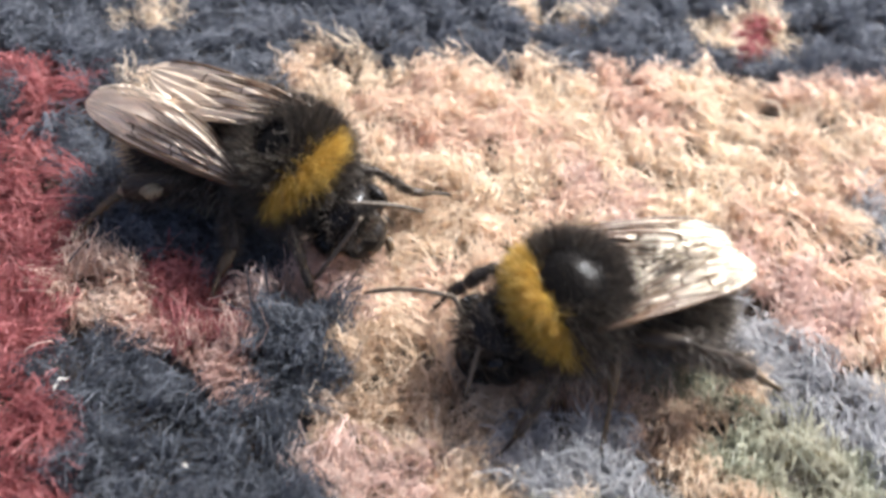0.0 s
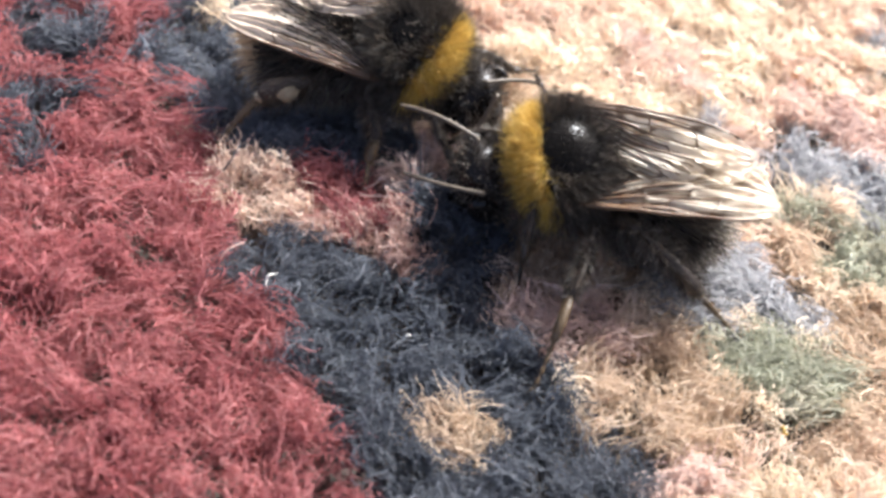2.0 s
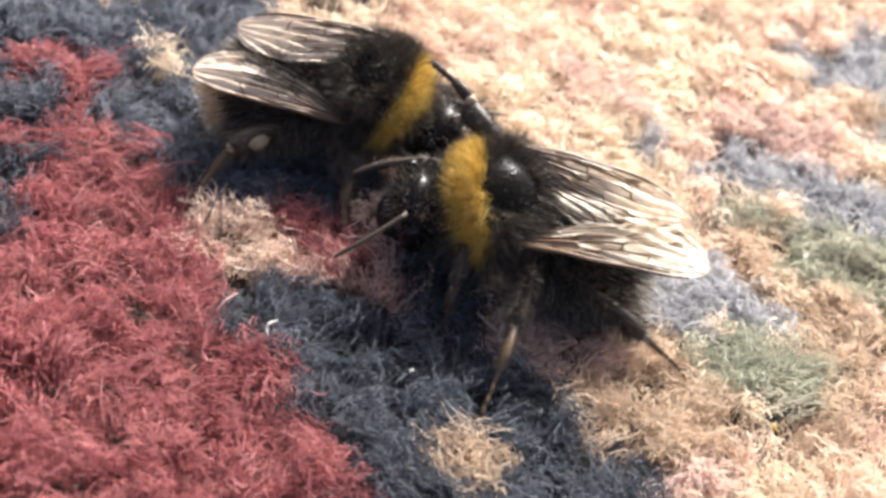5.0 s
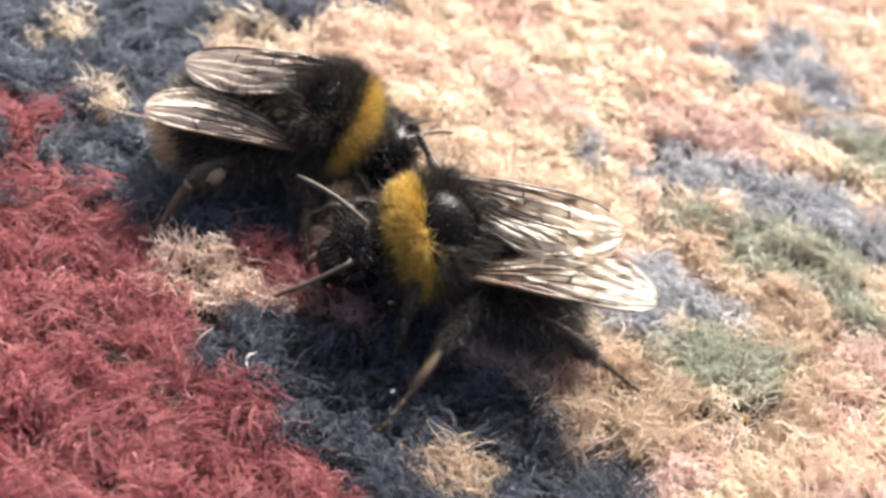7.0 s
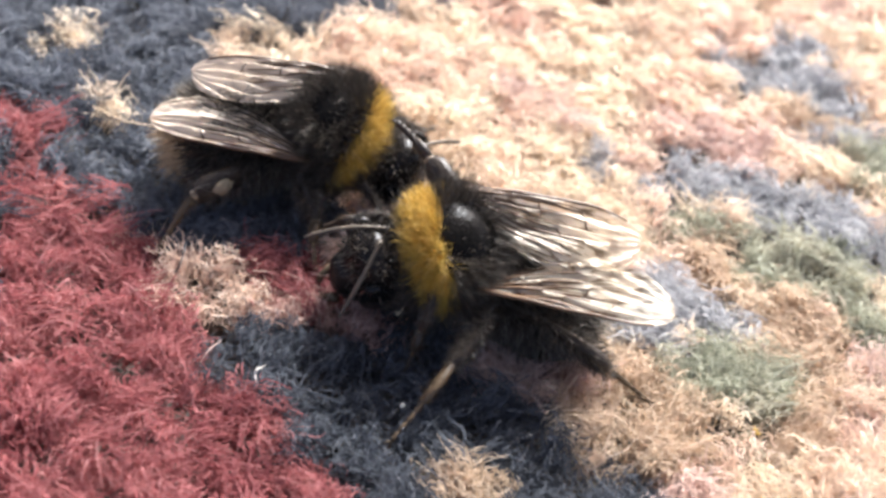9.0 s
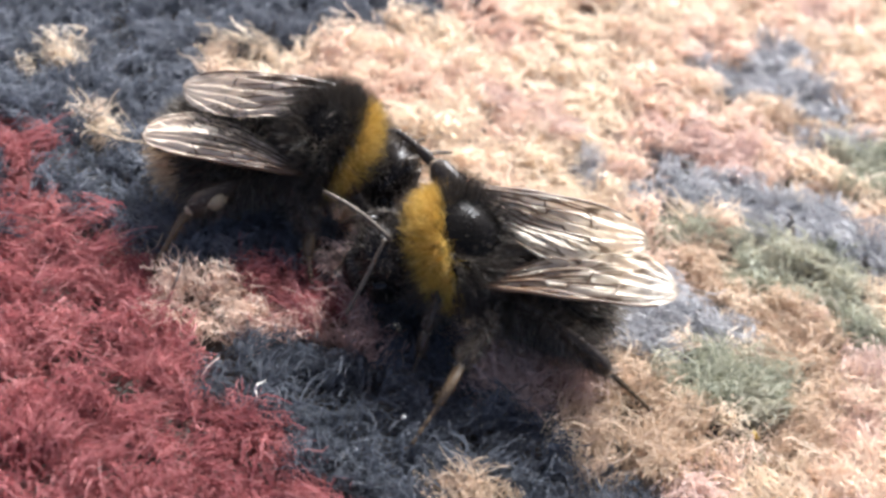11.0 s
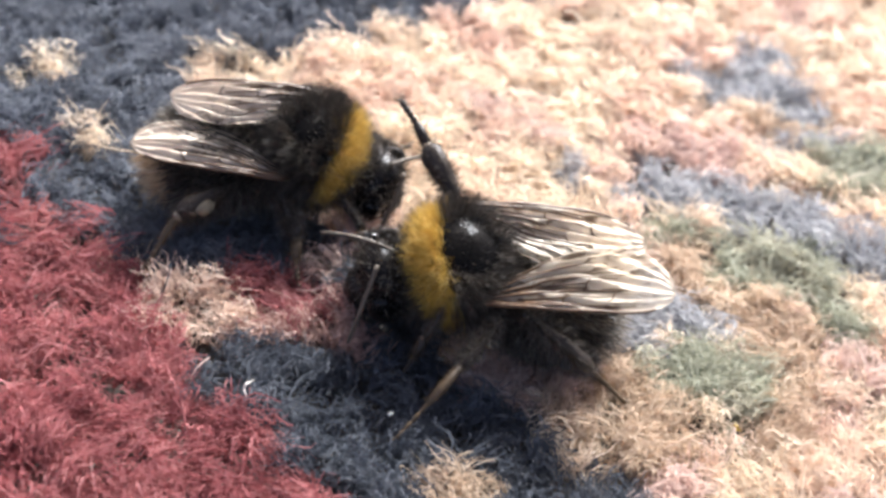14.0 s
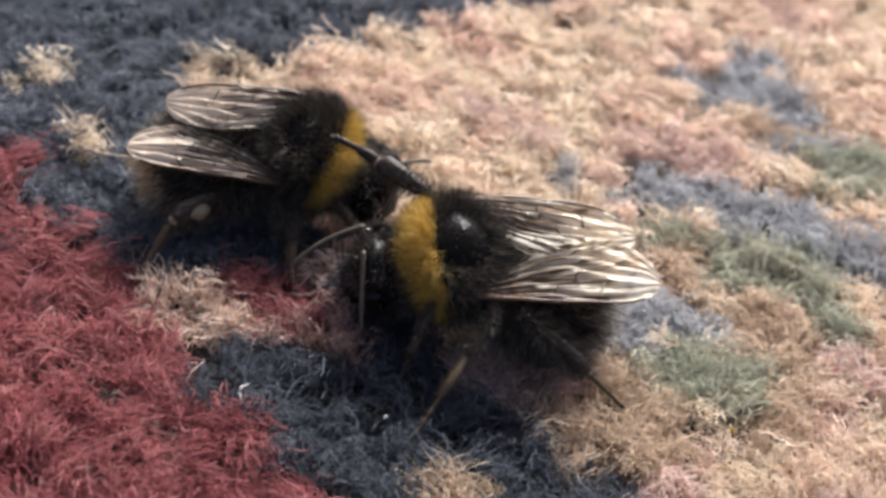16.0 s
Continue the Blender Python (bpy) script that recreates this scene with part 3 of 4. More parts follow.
def bee_body(name, label, tail_hair, tail_at, bare, low, ahead):
    bee = tagged(new(name), label, "bumblebee", "bumblebees")
    c, r = THORAX
    thorax = part("thorax", mesh_of("thorax", *ellipsoid(c, r, lumps=0.05), shell), bee, "glossy black thorax with bald shiny middle")
    def band(p):
        """The collar: ragged edges, lower ends that taper and run back."""
        s = p[:, 0] + 0.20 * np.abs(p[:, 1]) - 0.22 * p[:, 2] + 0.30 * np.clip(0.15 - p[:, 2], 0, 1) + rng.normal(size=len(p)) * np.where(p[:, 2] < 0.3, 0.085, 0.05)
        half = 0.26 * np.clip((p[:, 2] - low) / 0.95, 0.0, 1) ** 0.7 - 0.03 * np.abs(p[:, 1])
        return (np.abs(s - 0.62) < half) & (p[:, 2] > low) & (p[:, 0] > -0.1)

    bald = lambda p: np.hypot(p[:, 0] - ahead, p[:, 1] * 1.1) * (p[:, 2] > 0) + (p[:, 2] <= 0)
    v, f = fur(c, r, (0, 0, 0), 15000, 1.05, (0.0, 0, -0.3), band, 0.034, 0.36)
    part("collar", mesh_of("collar", v, f, yellow_hair), thorax, "bright yellow fur collar")
    v, f = fur(c, r, (0, 0, 0), 12000, 1.25, (-0.35, 0, 0.15), lambda p: (p[:, 2] > -0.45) & ~band(p) & (bald(p) > bare + 0.38 * rng.uniform(size=len(p)) ** 1.5), 0.040, 0.36)
    under = fur(c, r, (0, 0, 0), 2600, 1.9, (-0.2, 0, -0.35), lambda p: (p[:, 2] <= -0.3) & ~band(p), 0.06, 0.4)
    down = fur(c, r, (0, 0, 0), 260, 0.3, (-0.5, 0, 0.1), lambda p: (p[:, 2] > 0.3) & (bald(p) < bare + 0.15), 0.045, 0.4)
    part("short_fur", mesh_of("short_fur", *down, black_hair), thorax, "sparse short black hairs")
    part("breast_fur", mesh_of("breast_fur", *under, black_hair), thorax, "long black breast fur")
    fringe = fur(c, r, (0, 0, 0), 420, 1.9, (-0.15, 0, -0.6), lambda p: (p[:, 2] <= -0.1) & (p[:, 2] > -0.6) & (p[:, 0] < 0.35) & ~band(p), 0.05, 0.35)
    part("side_fur", mesh_of("side_fur", *fringe, grey_hair), thorax, "pale grey hairs hanging along the side")
    part("thorax_fur", mesh_of("thorax_fur", v, f, black_hair), thorax, "black thorax fur")
    c, r = ABDOMEN
    turn = (0, 0, 0)
    abdomen = part("abdomen", mesh_of("abdomen", *ellipsoid(c, r, turn, 28, 20), shell), bee, "dark abdomen")
    abdomen.matrix_basis = bone(WAIST, Vector(tail_at), Vector((0, 0, 1)))
    tail = lambda p: p[:, 0] > 0.78
    waist = lambda p: (p[:, 0] < -0.55)
    v, f = fur(c, r, turn, 1700, 1.3, (0.7, 0, 0), tail, 0.07, 0.35)
    part("tail_fur", mesh_of("tail_fur", v, f, tail_hair), abdomen, "buff tail fur")
    belly = lambda p: (p[:, 2] < -0.35) & ~tail(p) & ~waist(p)
    v, f = fur(c, r, turn, 2200, 1.5, (0.6, 0, -0.1), belly, 0.06, 0.45)
    part("belly_fur", mesh_of("belly_fur", v, f, grey_hair), abdomen, "brown belly fur")
    v, f = fur(c, r, turn, 1700, 1.4, (0.7, 0, 0), lambda p: ~tail(p) & ~waist(p) & ~belly(p) & (p[:, 2] < 0.5), 0.06, 0.45)
    part("flank_fur", mesh_of("flank_fur", v, f, grey_hair), abdomen, "grey-brown flank fur")
    v, f = fur(c, r, turn, 4500, 1.15, (0.7, 0, 0), lambda p: ~tail(p) & ~waist(p) & ~belly(p), 0.07, 0.35)
    part("abdomen_fur", mesh_of("abdomen_fur", v, f, black_hair), abdomen)
    v, f = fur(c, r, turn, 900, 1.2, (0.6, 0, 0.1), waist, 0.07, 0.4)
    part("waist_fur", mesh_of("waist_fur", v, f, grey_hair), abdomen, "grey-brown waist fur")
    # head
    c, r = HEAD
    hv, hf = join(ellipsoid(c, r, (0, 22, 0), 24, 16), ellipsoid((4.45, 0, -3.45), (1.2, 1.4, 1.8), (0, 25, 0), 16, 10))
    head = part("head", mesh_of("head", hv, hf, face_shell), bee, "glossy black head")
    for s in (1, -1):
        part("eye", mesh_of("eye", *ellipsoid((3.85, 1.72 * s, -2.0), (0.95, 0.6, 1.9), (0, 25, 10 * s), 14, 12), eye_mat), head, "large shiny compound eye")
        part("mandible", mesh_of("mandible", *tube([(5.15, 0.85 * s, -4.5), (5.6, 0.6 * s, -5.2), (5.7, 0.08 * s, -5.6)], [0.34, 0.28, 0.08], 8, 0.7), brown_shell), head)
    v, f = fur(c, r, (0, 22, 0), 1000, 0.7, (0.1, 0, 0.2), lambda p: (p[:, 2] > 0.35) | (p[:, 0] < -0.1), 0.06, 0.4)
    part("head_fur", mesh_of("head_fur", v, f, black_hair), head)
    return bee


SCAPE, FLAGELLUM = 2.0, 4.4


def antenna(bee, side):
    """A scape from its socket and a flagellum from its elbow, each along +x."""
    ob = part("antenna", mesh_of("antenna", *tube([(0, 0, 0), (0.5, 0, 0.05), (1.2, 0, 0.03), (SCAPE, 0, 0)], [0.12, 0.10, 0.11, 0.13]), antenna_shell), bee, "thin dark elbowed antenna")
    pts, rad = [], []
    for i in range(25):
        q = i / 24
        pts.append((FLAGELLUM * q, 0, 0.35 * math.sin(math.pi * q)))
        rad.append((0.125 if i % 2 else 0.108) * (1 if q < 0.95 else 0.7))
    lash = part("flagellum", mesh_of("flagellum", *tube(pts, rad), antenna_shell), ob)
    return {"leg": ob, "shin": (lash,), "kind": "antenna", "side": side, "foot": (), "hip": HIP["antenna"], "lengths": LEG["antenna"]}


# wings: outline as trailing and leading offsets along the length
def wing_mesh(length, width, lead, ridges, depth, seed):
    nu, nv = 64, 30
    verts, faces = [], []
    for i in range(nu + 1):
        u = i / nu
        q = min(u, 0.70)
        front = lead * math.sin(math.pi * q) ** 0.6 * 0.25 * width
        back = -width * (0.10 + 0.90 * math.sin(math.pi * 0.5 * min(1, q / 0.66)) ** 0.9)
        # rounded tip about its own middle
        if u > 0.70:
            e = math.sqrt(max(0, 1 - ((u - 0.70) / 0.30) ** 2)) + 1e-3
            middle = -0.30 * width
            front, back = middle + (front - middle) * e, middle + (back - middle) * e
        for j in range(nv + 1):
            v = j / nv
            y = front + (back - front) * v
            fan = v * (0.65 + 0.35 * u)
            fade = min(1, u * 4) * (1 - 0.75 * max(0, (u - 0.72) / 0.28))
            wob = noise.noise(Vector((u * 3.1, v * 3.0, seed)))
            z = depth * fade * math.sin(2 * math.pi * (ridges * fan + 0.9 * wob + 0.35 * u)) + 0.35 * math.sin(math.pi * u) * (1 - v) - 0.25 * v * v
            verts.append((length * u, y, z))
    for i in range(nu):
        for j in range(nv):
            a = i * (nv + 1) + j
            faces.append((a, a + nv + 1, a + nv + 2, a + 1))
    return verts, faces, nu, nv


def wing(bee, name, length, width, lead, ridges, side, seed, membrane):
    v, f, nu, nv = wing_mesh(length, width, lead, ridges, 0.13, seed)
    if side > 0:
        v = [(x, -y, z) for x, y, z in v]
        f = [g[::-1] for g in f]
    ob = part(name, mesh_of(name, v, f, membrane), bee, "translucent smoky membrane wing with dark veins")
    at = lambda u, w: Vector(v[round(u * nu) * (nv + 1) + round(w * nv)])
    for w0, w1, u0, u1, r in ((0.0, 0.0, 0.0, 0.9, 0.13), (0.06, 0.06, 0.25, 0.74, 0.06), (0.12, 0.10, 0.0, 0.72, 0.10), (0.2, 0.23, 0.2, 0.66, 0.06), (0.3, 0.33, 0.02, 0.74, 0.085), (0.4, 0.46, 0.2, 0.62, 0.06), (0.5, 0.54, 0.02, 0.70, 0.075), (0.62, 0.65, 0.2, 0.60, 0.055),
                              (0.72, 0.76, 0.03, 0.64, 0.07), (0.92, 0.95, 0.04, 0.6, 0.06)):
        pts = [at(u0 + (u1 - u0) * i / 16, w0 + (w1 - w0) * i / 16) for i in range(17)]
        part("vein", mesh_of("vein", *tube(pts, [1.25 * r * (1 - 0.6 * i / 16) for i in range(17)], 5), vein_mat), ob)
    for u, w0, w1 in ((0.42, 0.1, 0.3), (0.53, 0.32, 0.52), (0.66, 0.1, 0.32)):
        pts = [at(u + 0.04 * i / 4, w0 + (w1 - w0) * i / 4) for i in range(5)]
        part("vein", mesh_of("vein", *tube(pts, [0.055] * 5, 5), vein_mat), ob)
    return ob


def wing_pose(side, tip, back=0.0, face=None):
    """A wing at its shoulder with its tip towards a place in the bee's space (mm); back: the hindwing's root, further back; face: where the wing's upper side looks."""
    base = Vector((-0.35 - back, (2.75 - 0.3 * back) * side, 1.2 - 0.4 * back))
    return bone(base, Vector(tip) + Vector((0, -0.9 * back * side, -0.5 * back)), Vector(face or (0.0, 0.45 * side, 1.0))) @ Matrix.Rotation(-0.1 * side, 4, "Z")


# legs: a femur from the hip, a shin of tibia and tarsus from the knee
LEG = {"front": (2.7, 2.0, 2.3), "middle": (3.4, 3.1, 4.9), "hind": (3.4, 4.6, 3.0), "antenna": (SCAPE, FLAGELLUM, 0.0)}
HIP = {"front": (1.6, 1.7, -1.7), "middle": (-1.0, 2.3, -1.9), "hind": (-2.2, 2.2, -1.6), "antenna": (4.75, 0.6, -0.9)}


FAR_HIP = {"front": (1.5, 1.1, -2.0), "middle": (0.1, 1.4, -2.3), "hind": (-1.6, 1.4, -2.2), "antenna": (4.75, 0.6, -0.9)}


def leg(bee, kind, side, hip, lengths=None, stout=1.0):
    f, tl, s = lengths or LEG[kind]
    thick = stout * {"front": 0.85, "middle": 1.0, "hind": 1.15}[kind]
    fem = tube([(0, 0, 0), (f * 0.25, 0, 0.06), (f * 0.6, 0, 0.05), (f * 0.92, 0, 0), (f, 0, 0)], [0.36 * thick, 0.60 * thick, 0.54 * thick, 0.36 * thick, 0.30 * thick], 10, 0.8)
    ob = part("leg", mesh_of("leg", *fem, leg_shell), bee, "hairy black " + kind + " leg")
    w = stout * {"hind": 0.95, "middle": 0.58, "front": 0.42}[kind]
    tib = tube([(-0.12, 0, 0), (0, 0, 0), (tl * 0.12, 0, 0), (tl * 0.5, 0, 0.04), (tl * 0.88, 0, 0), (tl, 0, 0), (tl + 0.1, 0, 0)], [0.12, 0.24 * thick, 0.29 * thick, w * 0.85, w, w * 0.62, 0.2], 12, 0.55 if stout == 1.0 else 0.8)
    tibia = part("tibia", mesh_of("tibia", *tib, leg_shell), ob)
    basal = s * 0.5
    pts = [(0, 0, 0), (0.1, 0, 0), (basal * 0.5, 0, 0.06), (basal - 0.05, 0, 0.05), (basal, 0, 0.05)]
    wide = 0.62 if kind == "hind" else 1.0
    rad = [0.22 * wide, 0.34 * wide, 0.37 * wide, 0.29 * wide, 0.14]
    for i in range(4):
        a = basal + (s - basal) * i / 4
        b = basal + (s - basal) * (i + 1) / 4
        pts += [(a + 0.04, 0, 0.04 - 0.05 * i), (b - 0.05, 0, 0.03 - 0.05 * i), (b, 0, 0.02 - 0.05 * i)]
        rad += [0.12 * stout, 0.19 * stout, 0.09 * stout]
    tars = join(tube(pts, rad, 8, 0.7), tube([(s, 0, -0.15), (s + 0.25, 0.16, -0.2), (s + 0.38, 0.2, -0.4)], [0.08, 0.05, 0.02], 5),
                tube([(s, 0, -0.15), (s + 0.25, -0.16, -0.2), (s + 0.38, -0.2, -0.4)], [0.08, 0.05, 0.02], 5))
    tarsus = part("tarsus", mesh_of("tarsus", *tars, brown_shell if stout == 1.0 and kind != "front" else leg_shell), ob, "brown jointed tarsus with claws")
    joint = ellipsoid((0, 0, 0), (0.26 * thick, 0.24 * thick, 0.28 * thick), (0, 0, 0), 12, 8, 0.1)
    ankle = part("ankle_joint", mesh_of("ankle_joint", *joint, joint_mat), ob, "pale tan leg joint")
    # bristles
    hv, hf = fur((f * 0.5, 0, 0), (f * 0.5, 0.36, 0.4), (0, 0, 0), 300 if kind != "front" else 240, 0.75 if kind != "front" else 0.4, (0.5, 0, 0), lambda p: p[:, 0] > -2, 0.05, 0.4)
    part("femur_fur", mesh_of("femur_fur", hv, hf, black_hair), ob)
    hv, hf = fur((tl * 0.5, 0, 0), (tl * 0.5, w * 0.5, w * 0.75), (0, 0, 0), 900 if kind != "front" else 400, {"hind": 0.95, "middle": 0.6, "front": 0.35}[kind], (0.6, 0, 0), lambda p: p[:, 0] > -2, 0.045, 0.3)
    tibia_fur = part("tibia_fur", mesh_of("tibia_fur", hv, hf, black_hair), ob)
    hv, hf = fur((basal * 0.5, 0, 0), (basal * 0.5, 0.12, 0.16), (0, 0, 0), 160, 0.4, (0.7, 0, 0), lambda p: p[:, 0] > -2, 0.035, 0.3)
    tarsus_fur = part("tarsus_fur", mesh_of("tarsus_fur", hv, hf, tarsus_hair), ob)
    return {"leg": ob, "shin": (tibia, tibia_fur), "foot": (tarsus, tarsus_fur, ankle), "kind": kind, "side": side, "hip": hip, "lengths": (f, tl, s)}


def leg_poses(limb, foot, pole=(0, 0, 1)):
    """Femur, tibia and tarsus poses that bring the foot to a place in the bee's space (mm); the knee bends towards pole."""
    f, tl, ts = limb["lengths"]
    s = tl + ts
    hx, hy, hz = limb["hip"]
    hip = Vector((hx, hy * limb["side"], hz))
    foot, pole = Vector(foot), Vector(pole)
    d = foot - hip
    reach = min(max(d.length, abs(s - f) + 0.15), f + s - 0.05)
    x = d.normalized()
    up = (pole - x * pole.dot(x)).normalized()
    a = (f * f + reach * reach - s * s) / (2 * reach)
    knee = hip + x * a + up * math.sqrt(max(f * f - a * a, 0))
    end = hip + x * reach
    femur = bone(hip, knee, up)
    shin = femur.inverted() @ bone(knee, end, up)
    return femur, shin, shin @ Matrix.Translation((tl * MM, 0, 0))


def place_leg(limb, poses):
    limb["leg"].matrix_basis = poses[0]
    for ob in limb["shin"]:
        ob.matrix_basis = poses[1]
    for ob in limb["foot"]:
        ob.matrix_basis = poses[2]


def set_leg(limb, foot, pole=(0, 0, 1)):
    place_leg(limb, leg_poses(limb, foot, pole))


def set_joints(limb, hip, knee, ankle, foot, facing):
    """A leg bent at knee and ankle; facing: where the tibia turns its broad side."""
    facing = Vector(facing)
    pole = lambda a, b: (b - a).cross(facing)
    femur = bone(hip, knee, Vector((0, 0, 1)))
    back = femur.inverted()
    place_leg(limb, (femur, back @ bone(knee, ankle, pole(knee, ankle)), back @ bone(ankle, foot, pole(ankle, foot))))


def key_leg(limb, rows):
    """rows: seconds, foot, pole, in the bee's space."""
    keyed = [(t, leg_poses(limb, foot, pole)) for t, foot, pole in rows]
    walk(limb["leg"], [(t, p[0]) for t, p in keyed])
    for ob in limb["shin"]:
        walk(ob, [(t, p[1]) for t, p in keyed])
    for ob in limb["foot"]:
        walk(ob, [(t, p[2]) for t, p in keyed])


def bee_pose(x, y, z, yaw, pitch=0, roll=0):
    """A bee's pose from mm and degrees; yaw from +x, pitch: head down."""
    return pose(x * MM, y * MM, z * MM, roll, pitch, yaw)


def to_bee(m, p):
    return (m.inverted() @ (Vector(p) * MM)) / MM


def make_bee(label, tail, tail_at, splayed, bare, low, wing_length, wide, joints, membrane, raised=None):
    """splayed: the side on which the legs stand out from under the body."""
    bee = bee_body("bumblebee", label, tail, tail_at, bare, low, 0.02 if raised else -0.12)
    out = {"bee": bee, "legs": {}, "wings": {}, "antennae": {}}
    for kind in ("front", "middle", "hind"):
        for side in (1, -1):
            if (kind, side) in joints:
                places = [Vector(p) for p in joints[kind, side]]
                lengths = [(q - p).length for p, q in zip(places, places[1:])]
                limb = leg(bee, kind, side, joints[kind, side][0], lengths)
                set_joints(limb, *places, (0.1, -0.85, 0.5))
            else:
                limb = leg(bee, kind, side, HIP[kind] if side == splayed else FAR_HIP[kind], *(((3.4, 3.4, 2.9), 1.3) if raised == (kind, side) else (None, 1.0)))
            out["legs"][kind, side] = limb
    for side in (1, -1):
        out["wings"]["fore", side] = wing(bee, "forewing", wing_length, wide * wing_length, 0.35, 5.5, side, 2.0 + side, membrane)
        out["wings"]["hind", side] = wing(bee, "hindwing", 0.76 * wing_length, 0.8 * wide * wing_length, 0.3, 3.5, side, 6.0 + side, membrane)
        out["antennae"][side] = antenna(bee, side)
    return out


def fleck(x, y, z, length, turn, bend):
    """A pale scrap of lint caught in the pile."""
    pts = [(length * (i / 6 - 0.5), bend * math.sin(math.pi * i / 6), 0.12 * math.sin(2.2 * i)) for i in range(7)]
    ob = new("lint_fleck", mesh_of("lint_fleck", *tube(pts, [0.03, 0.06, 0.08, 0.09, 0.08, 0.05, 0.02], 7, 0.8), speck_mat))
    ob.matrix_basis = pose(x * MM, y * MM, z * MM, 10, -25, turn)
    return tagged(ob, "small white lint fleck caught in blue wool pile", "lint", "lint flecks")


fleck(-8.3, -10.1, 1.0, 0.95, 80, 0.3)
fleck(-1.2, -9.2, 0.6, 0.25, 30, 0.1)
tagged(fleck(16.8, -4.1, 0.7, 0.55, 140, 0.1), "tiny yellow lint fleck caught in tan wool pile").data.materials[0] = yellow_hair


A_POSE = bee_pose(-9.3, 6.0, 4.6, -5, 8, 33)
A_JOINTS = {
    ("hind", -1): ((-0.8, -1.5, -1.8), (-2.4, -3.1, -0.4), (-5.0, -7.2, 1.0), (-5.5, -10.6, 0.7)),
    ("middle", -1): ((-1.0, -2.0, -1.6), (-0.3, -3.8, 0.5), (1.3, -5.4, 0.0), (2.3, -7.8, 0.2)),
    ("front", 1): ((1.0, 1.1, -2.0), (2.8, 3.0, -2.7), (4.1, 3.6, -4.8), (4.5, 5.2, -7.7)),
}
A = make_bee("black bumblebee with yellow collar and buff tail standing on the rug", buff_hair, (-7.6, -4.5, -0.8), -1, 0.30, 0.0, 8.8, 0.285, A_JOINTS, sunlit_wing)
A["bee"].matrix_basis = A_POSE
part("pollen_load", mesh_of("pollen_load", *ellipsoid((3.6, 0.45, 0.1), (0.62, 0.34, 0.45), (0, 0, 0), 16, 10, 0.25), pollen_mat), A["legs"]["hind", -1]["shin"][0], "pale yellow pollen lump")
B = make_bee("black bumblebee with yellow collar and half-spread shiny wings on the rug", grey_hair, (-7.8, 4.4, -2.0), 1, 0.56, -0.45, 10.0, 0.35, {}, clear_wing, ("middle", -1))

B_ROWS = [
    (0, bee_pose(6.73, 8.47, 4.75, 238.4, 14.0, -11.0)),
    (0.5, bee_pose(4.85, 5.88, 4.75, 244.6, 13.0, -11.0)),
    (1, bee_pose(3.12, 1.61, 4.75, 241.3, 12.0, -11.0)),
    (1.5, bee_pose(0.54, 2.46, 4.75, 227.5, 8.0, -20.0)),
    (2, bee_pose(1.12, 2.45, 4.75, 212.6, 8.0, -25.0)),
    (2.5, bee_pose(1.26, 3.63, 4.75, 205.1, 4.0, -28.0)),
    (3.5, bee_pose(0.97, 2.38, 4.75, 198.9, -4.0, -27.0)),
    (6, bee_pose(-1.31, -0.80, 4.75, 210.8, -2.0, -26.0)),
    (6.5, bee_pose(-1.38, -1.35, 4.75, 209.8, -2.0, -26.1)),
    (7, bee_pose(-1.37, -1.36, 4.75, 209.9, -2.0, -26.1)),
    (7.5, bee_pose(-1.27, -1.30, 4.75, 210.0, -2.0, -26.1)),
    (8, bee_pose(-1.22, -1.47, 4.75, 210.5, -2.0, -26.2)),
    (9, bee_pose(-1.11, -1.33, 4.75, 210.2, -2.0, -26.3)),
    (11.5, bee_pose(-0.69, 0.07, 4.75, 203.4, 3.0, -26.6)),
    (12, bee_pose(-0.68, -0.25, 4.75, 203.1, 3.1, -26.6)),
    (12.5, bee_pose(-0.72, -0.26, 4.75, 202.7, 3.2, -26.6)),
    (13, bee_pose(-0.39, -0.34, 4.75, 202.6, 3.3, -26.7)),
    (13.5, bee_pose(0.14, -0.72, 4.75, 201.9, 3.4, -26.8)),
    (14, bee_pose(0.32, -1.09, 4.75, 201.8, 3.6, -26.8)),
    (14.5, bee_pose(0.42, -1.19, 4.75, 201.7, 3.7, -26.9)),
    (15, bee_pose(0.52, -1.28, 4.75, 201.6, 3.8, -26.9)),
    (15.5, bee_pose(0.36, -0.77, 4.75, 201.5, 3.9, -26.9)),
    (16, bee_pose(0.12, -0.36, 4.75, 201.3, 4.0, -27.0)),
]
# tips and upper sides of the forewings
B_WING_L = [
    (0, (-10.1, 1.1, -1.3), (-0.27, -0.05, 0.95)), (0.5, (-10.4, 3.2, -1.2), (-0.24, 0.03, 0.96)), (1, (-10.5, 3.1, -1.0), (-0.20, 0.02, 0.98)), (1.5, (-10.2, 5.6, 2.0), (0.02, -0.19, 0.98)),
    (2, (-10.5, 4.1, 2.5), (0.10, -0.20, 0.98)), (2.5, (-9.8, 5.0, 2.4), (0.0, -0.40, 0.90)), (3.5, (-10.3, 4.1, 3.5), (0.16, -0.38, 0.91)), (7, (-9.1, 6.2, 5.0), (0.27, -0.32, 0.91)),
    (9, (-9.1, 6.3, 5.2), (0.27, -0.32, 0.91)), (12, (-9.9, 4.5, 4.5), (0.28, -0.25, 0.93)), (14, (-9.7, 4.4, 5.0), (0.38, -0.09, 0.92)), (15.4, (-9.7, 4.3, 4.9), (0.38, -0.09, 0.92)), (16, (-10.4, 3.5, 3.0), (0.15, -0.05, 0.98)),
]
